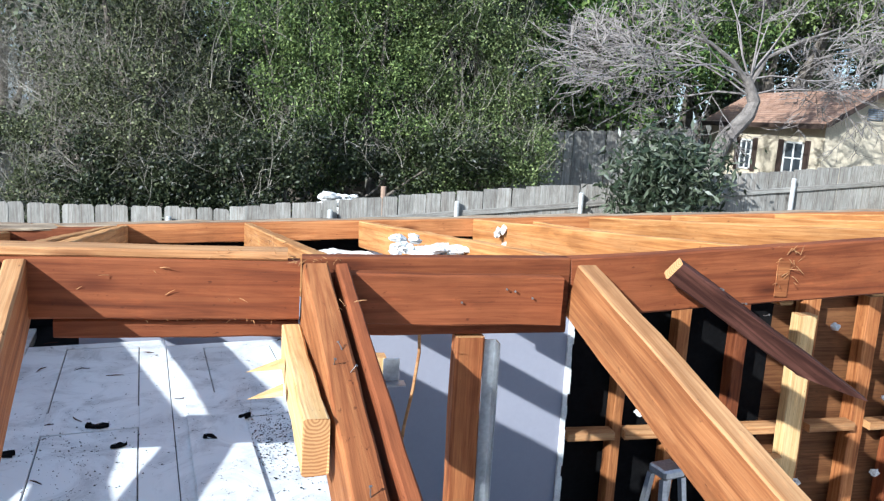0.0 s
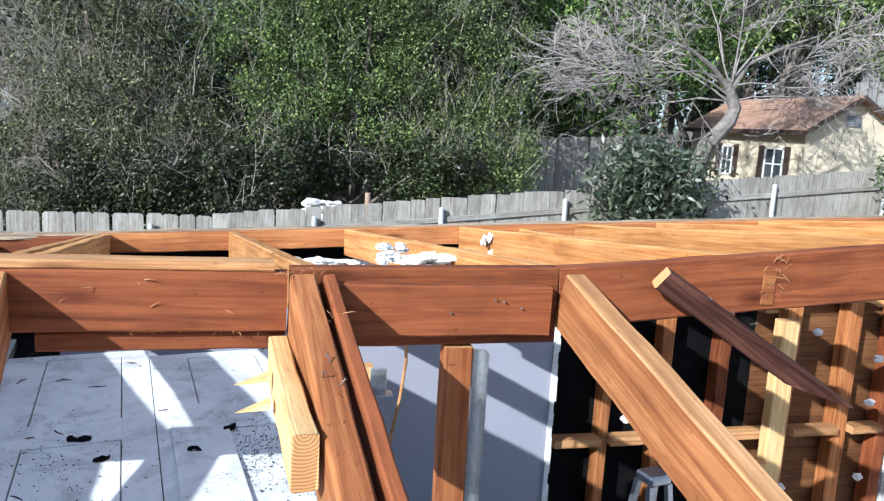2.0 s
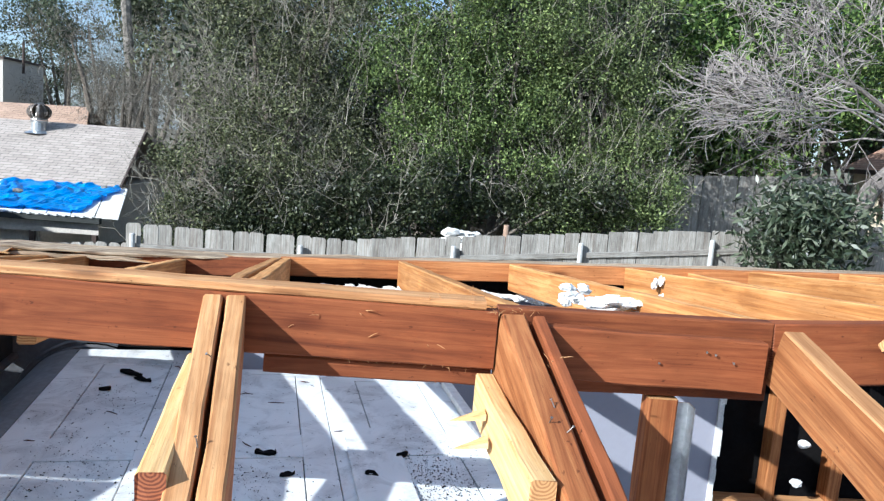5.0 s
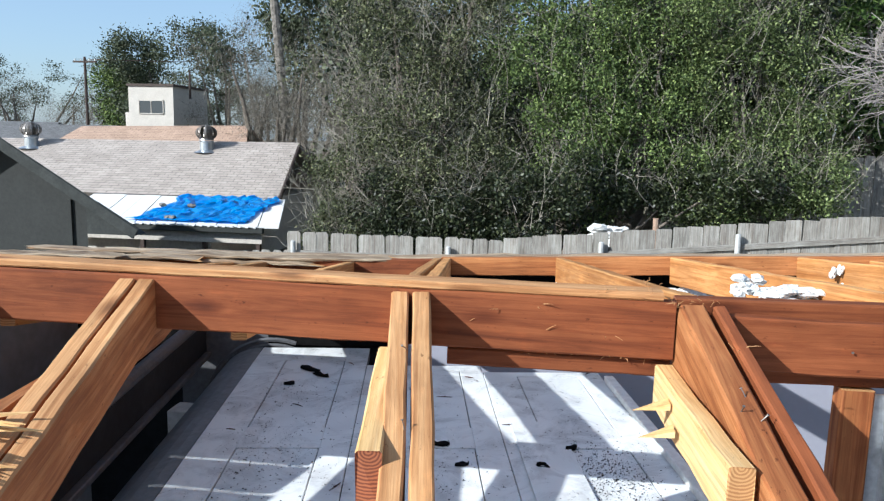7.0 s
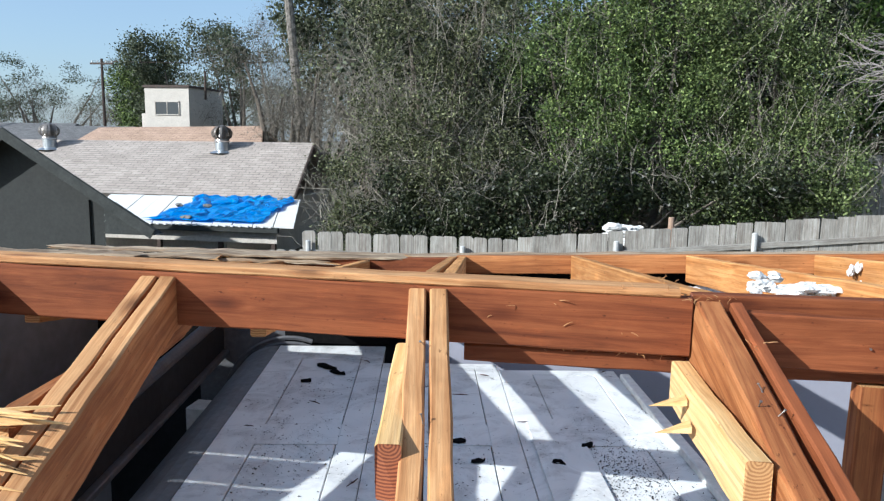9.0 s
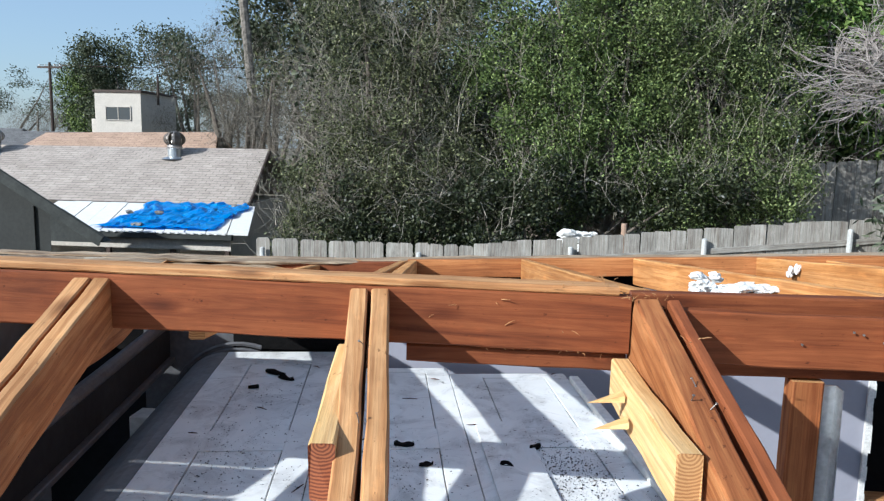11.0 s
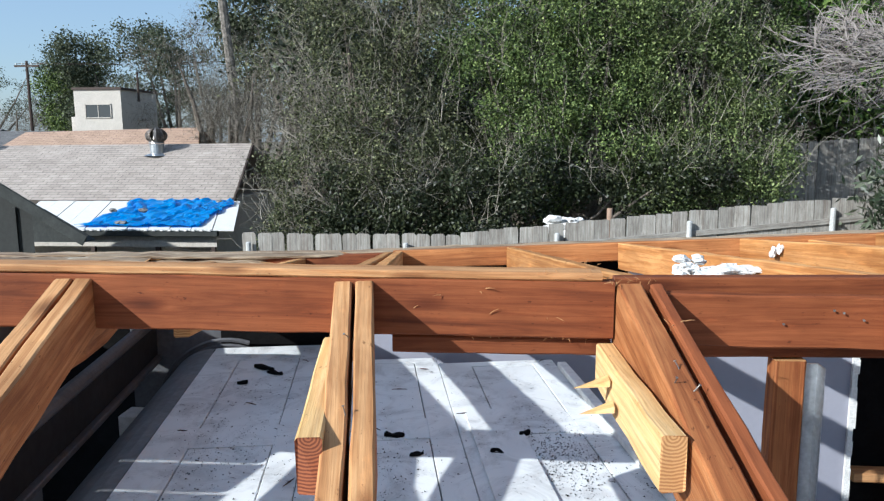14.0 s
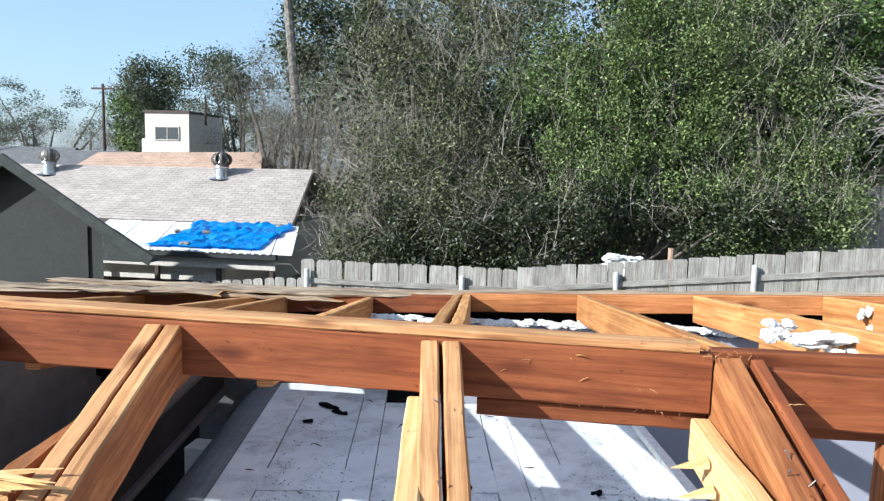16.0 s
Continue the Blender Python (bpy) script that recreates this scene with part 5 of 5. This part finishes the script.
def far_houses():
    thing = tagged(empty("house"), "far house with a faded tan shingle roof", "house")
    plate_ob("roof", [(-22.4, 27.6, 2.4), (-12.4, 27.6, 2.4), (-13.28, 30, 4.02), (-21.2, 30, 3.86)], 0.12, ORSHINGLE, thing)
    plate_ob("roof", [(-22.4, 32.4, 2.4), (-12.4, 32.4, 2.4), (-13.28, 30, 4.02), (-21.2, 30, 3.86)], 0.12, ORSHINGLE, thing)
    part("wall", box_bm((-21.8, 28, 0), (-12.9, 32, 2.6)), BEIGE, thing)
    thing = tagged(empty("house"), "pale stucco block house with a flat roof", "house")
    part("wall", box_bm((-27.7, 45, 0), (-24.55, 50, 6.8)), BEIGE, thing)
    part("parapet", box_bm((-27.78, 44.92, 6.7), (-24.47, 50.1, 6.86)), BROWNP, thing)
    part("annex", box_bm((-28.2, 45.4, 0), (-27.7, 49, 5.0)), BEIGE, thing)
    window(thing, pose(-26.1, 44.97, 5.35), 1.75, 0.9, BEIGE)
    bm = bmesh.new()
    add_tube(bm, [(-24.1, 46.5, 6.0), (-24.1, 46.5, 7.9)], [0.08, 0.08], 8)
    part("flue", bm, BROWNP, thing)
    for k, (x, y, w, h) in enumerate(((-33, 43, 4.5, 4.1), (-38, 44, 4, 3.9), (-29.5, 40, 3, 3.9), (-46, 52, 7, 4.4))):
        h0 = tagged(empty("house"), "distant low grey roofed house among trees", "house", "distant low houses")
        part("wall", box_bm((x, y, 0), (x + w, y + 4, h - 0.9)), BEIGE, h0)
        plate_ob("roof", [(x - 0.3, y - 0.3, h - 1), (x + w + 0.3, y - 0.3, h - 1), (x + w, y + 2, h), (x, y + 2, h)], 0.1, GRSHINGLE, h0)
        plate_ob("roof", [(x - 0.3, y + 4.3, h - 1), (x + w + 0.3, y + 4.3, h - 1), (x + w, y + 2, h), (x, y + 2, h)], 0.1, GRSHINGLE, h0)


far_houses()


def palm():
    thing = tagged(empty("palm_tree"), "tall bare grey palm trunk rising beyond the roofs", "palm tree")
    bm = bmesh.new()
    rng = random.Random(2)
    pts, rad = [], []
    for k in range(60):
        t = k / 59
        pts.append((-12.95 - 1.35 * t, 35, 0.2 + 15.5 * t))
        rad.append(0.24 - 0.05 * t + (0.025 if k % 2 else 0) + rng.uniform(-0.01, 0.01))
    add_tube(bm, pts, rad, 9)
    part("trunk", bm, PALMBARK, thing)
    bm = bmesh.new()
    for k in range(26):
        a = 2 * math.pi * k / 26
        d = Vector((math.cos(a), math.sin(a), rng.uniform(-0.4, 0.9))).normalized()
        p = Vector((-14.3, 35, 15.6))
        q = p + d * 1.3
        e = q + Vector((d.x, d.y, -0.9)) * 1.1
        side = Vector((-d.y, d.x, 0)) * 0.22
        vs = [bm.verts.new(c) for c in (p, q + side, e, q - side)]
        bm.faces.new(vs)
    part("fronds", bm, FARLEAF, thing)


palm()


def utility_pole(x, y, h):
    thing = tagged(empty("utility_pole", pose(x, y, 0)), "brown wooden utility pole with a crossarm", "utility pole", "utility poles")
    bm = bmesh.new()
    add_tube(bm, [(0, 0, 0), (0, 0, h)], [0.16, 0.11], 8)
    part("pole", bm, BROWNP, thing)
    part("crossarm", box_bm((-1.1, -0.08, h - 0.5), (1.1, 0.08, h - 0.34)), BROWNP, thing)
    for dx in (-0.95, -0.4, 0.4, 0.95):
        bm = bmesh.new()
        add_tube(bm, [(dx, 0, h - 0.34), (dx, 0, h - 0.18)], [0.05, 0.04], 6)
        part("insulator", bm, WHITEP, thing)


utility_pole(-40.5, 60, 10.2)
utility_pole(-47.0, 52, 10.6)
bm = bmesh.new()
for dx in (-0.95, 0.4, 0.95):
    a, b = Vector((-40.5 + dx, 60, 10.0)), Vector((12 + dx, 60, 13.0))
    pts = [a.lerp(b, t / 12) - Vector((0, 0, 4 * 1.2 * (t / 12) * (1 - t / 12))) for t in range(13)]
    add_tube(bm, pts, [0.02] * 13, 4)
tagged(mesh_ob("power_lines", bm, BROWNP), "thin dark power lines slung between poles", "cables")


# ---- far trees ----
def far_tree(x, y, h, w, mat, seed, n=1500, leaf=0.45, label="distant leafy tree beyond the roofs"):
    thing = tagged(empty("tree"), label, "tree", "distant trees")
    rng = random.Random(seed)
    cs, ss, ns = [], [], []
    for k in range(6):
        cs.append((x + rng.uniform(-0.5, 0.5) * w, y + rng.uniform(-0.4, 0.4) * w, h * rng.uniform(0.4, 0.86)))
        ss.append((w * rng.uniform(0.24, 0.4), w * 0.3, h * rng.uniform(0.12, 0.2)))
        ns.append(n // 4)
    limbs("trunk", (x, y, 0), cs, 0.28, BARK, thing, seed)
    if mat is FARBROWN:
        leaf_cloud("crown", cs, ss, ns, 0.30, mat, thing, seed, aspect=0.06, droop=-0.8)
    else:
        leaf_cloud("crown", cs, ss, ns, leaf, mat, thing, seed, aspect=0.55)


# the first six, dark leaved, put shade into the gaps between nearer crowns
for k, (x, y, h, w, m, n) in enumerate((
        (-2.4, 16.0, 7.6, 4.4, SHADELEAF, 2600), (0.8, 16.2, 8.4, 4.6, SHADELEAF, 2800), (4.0, 16.6, 8.6, 4.6, SHADELEAF, 2800), (8.0, 23.0, 10.5, 6.0, SHADELEAF, 2600), (13.5, 27.0, 11.0, 6.0, SHADELEAF, 2600), (18.5, 30.0, 13.0, 7.0, SHADELEAF, 2600),
        (-34.5, 62, 13.2, 7, FARLEAF, 3000), (-39, 66, 10, 6, GREEN, 2600), (-29, 64, 14, 8, FARLEAF, 2200), (-24, 60, 17, 8, FARBROWN, 2400), (-19, 55, 15.5, 8, FARBROWN, 2400),
        (-15, 50, 17, 8, FARLEAF, 2400), (-45, 64, 9, 7, FARBROWN, 1800), (-52, 66, 9.5, 7, FARBROWN, 1800), (-58, 62, 15, 5, FARLEAF, 1800), (-31, 54, 8.5, 5, FARBROWN, 1600), (-21, 48, 9, 6, FARBROWN, 1800),
        (-11, 40, 16, 8, FARLEAF, 2600), (-6, 36, 14, 8, OLIVE, 2800), (0, 34, 15, 9, FARLEAF, 2800), (6, 34, 16, 9, GREEN, 2800), (13, 36, 17, 9, FARLEAF, 2800), (-12, 30, 8, 5, FARBROWN, 2200),
        (-3, 24, 9.0, 6, FARBROWN, 3200), (2.5, 22, 10, 6, GREEN, 3400), (7, 26, 12, 7, GREEN, 3000), (-7.0, 27, 9, 5, FARBROWN, 2600), (30, 42, 21, 12, FARLEAF, 4200), (40, 44, 22, 13, FARBROWN, 4200), (50, 46, 22, 14, FARLEAF, 3600), (22, 38, 18, 10, GREEN, 3600), (34, 37, 19, 9, FARLEAF, 3600), (41, 38, 20, 10, FARLEAF, 3600), (48, 39, 20, 10, FARBROWN, 3000), (24.2, 24.3, 11.5, 4.6, GREEN, 2600), (38, 50, 27, 15, FARLEAF, 4200), (31, 47, 25, 12, FARBROWN, 4200), (-68, 90, 14, 16, FARLEAF, 2000), (-50, 95, 12, 18, FARLEAF, 2000), (-30, 95, 14, 18, FARLEAF, 2000))):
    far_tree(x, y, h, w, m, 100 + k, n * 4, 0.15 if y < 30 else (0.19 if m is FARBROWN else 0.25))


def yard_clutter():
    """White things and a rusty drum behind the fence."""
    bm = bmesh.new()
    lumps(bm, (0.85, 11.0, 2.02), (0.36, 0.18, 0.16), 5, 16)
    tagged(mesh_ob("white_sheet", bm, PLASTER), "white crumpled sheet over things behind the fence", "sheet", kind="stuff")
    bm = bmesh.new()
    add_tube(bm, [(1.62, 11.0, 0.3), (1.62, 11.0, 2.12)], [0.12, 0.12], 12)
    add_tube(bm, [(1.62, 11.0, 2.12), (1.62, 11.0, 2.32)], [0.05, 0.05], 10)
    tagged(mesh_ob("clay_pipe", bm, ORSHINGLE), "rusty brown pipe standing behind the fence", "pipe")


yard_clutter()
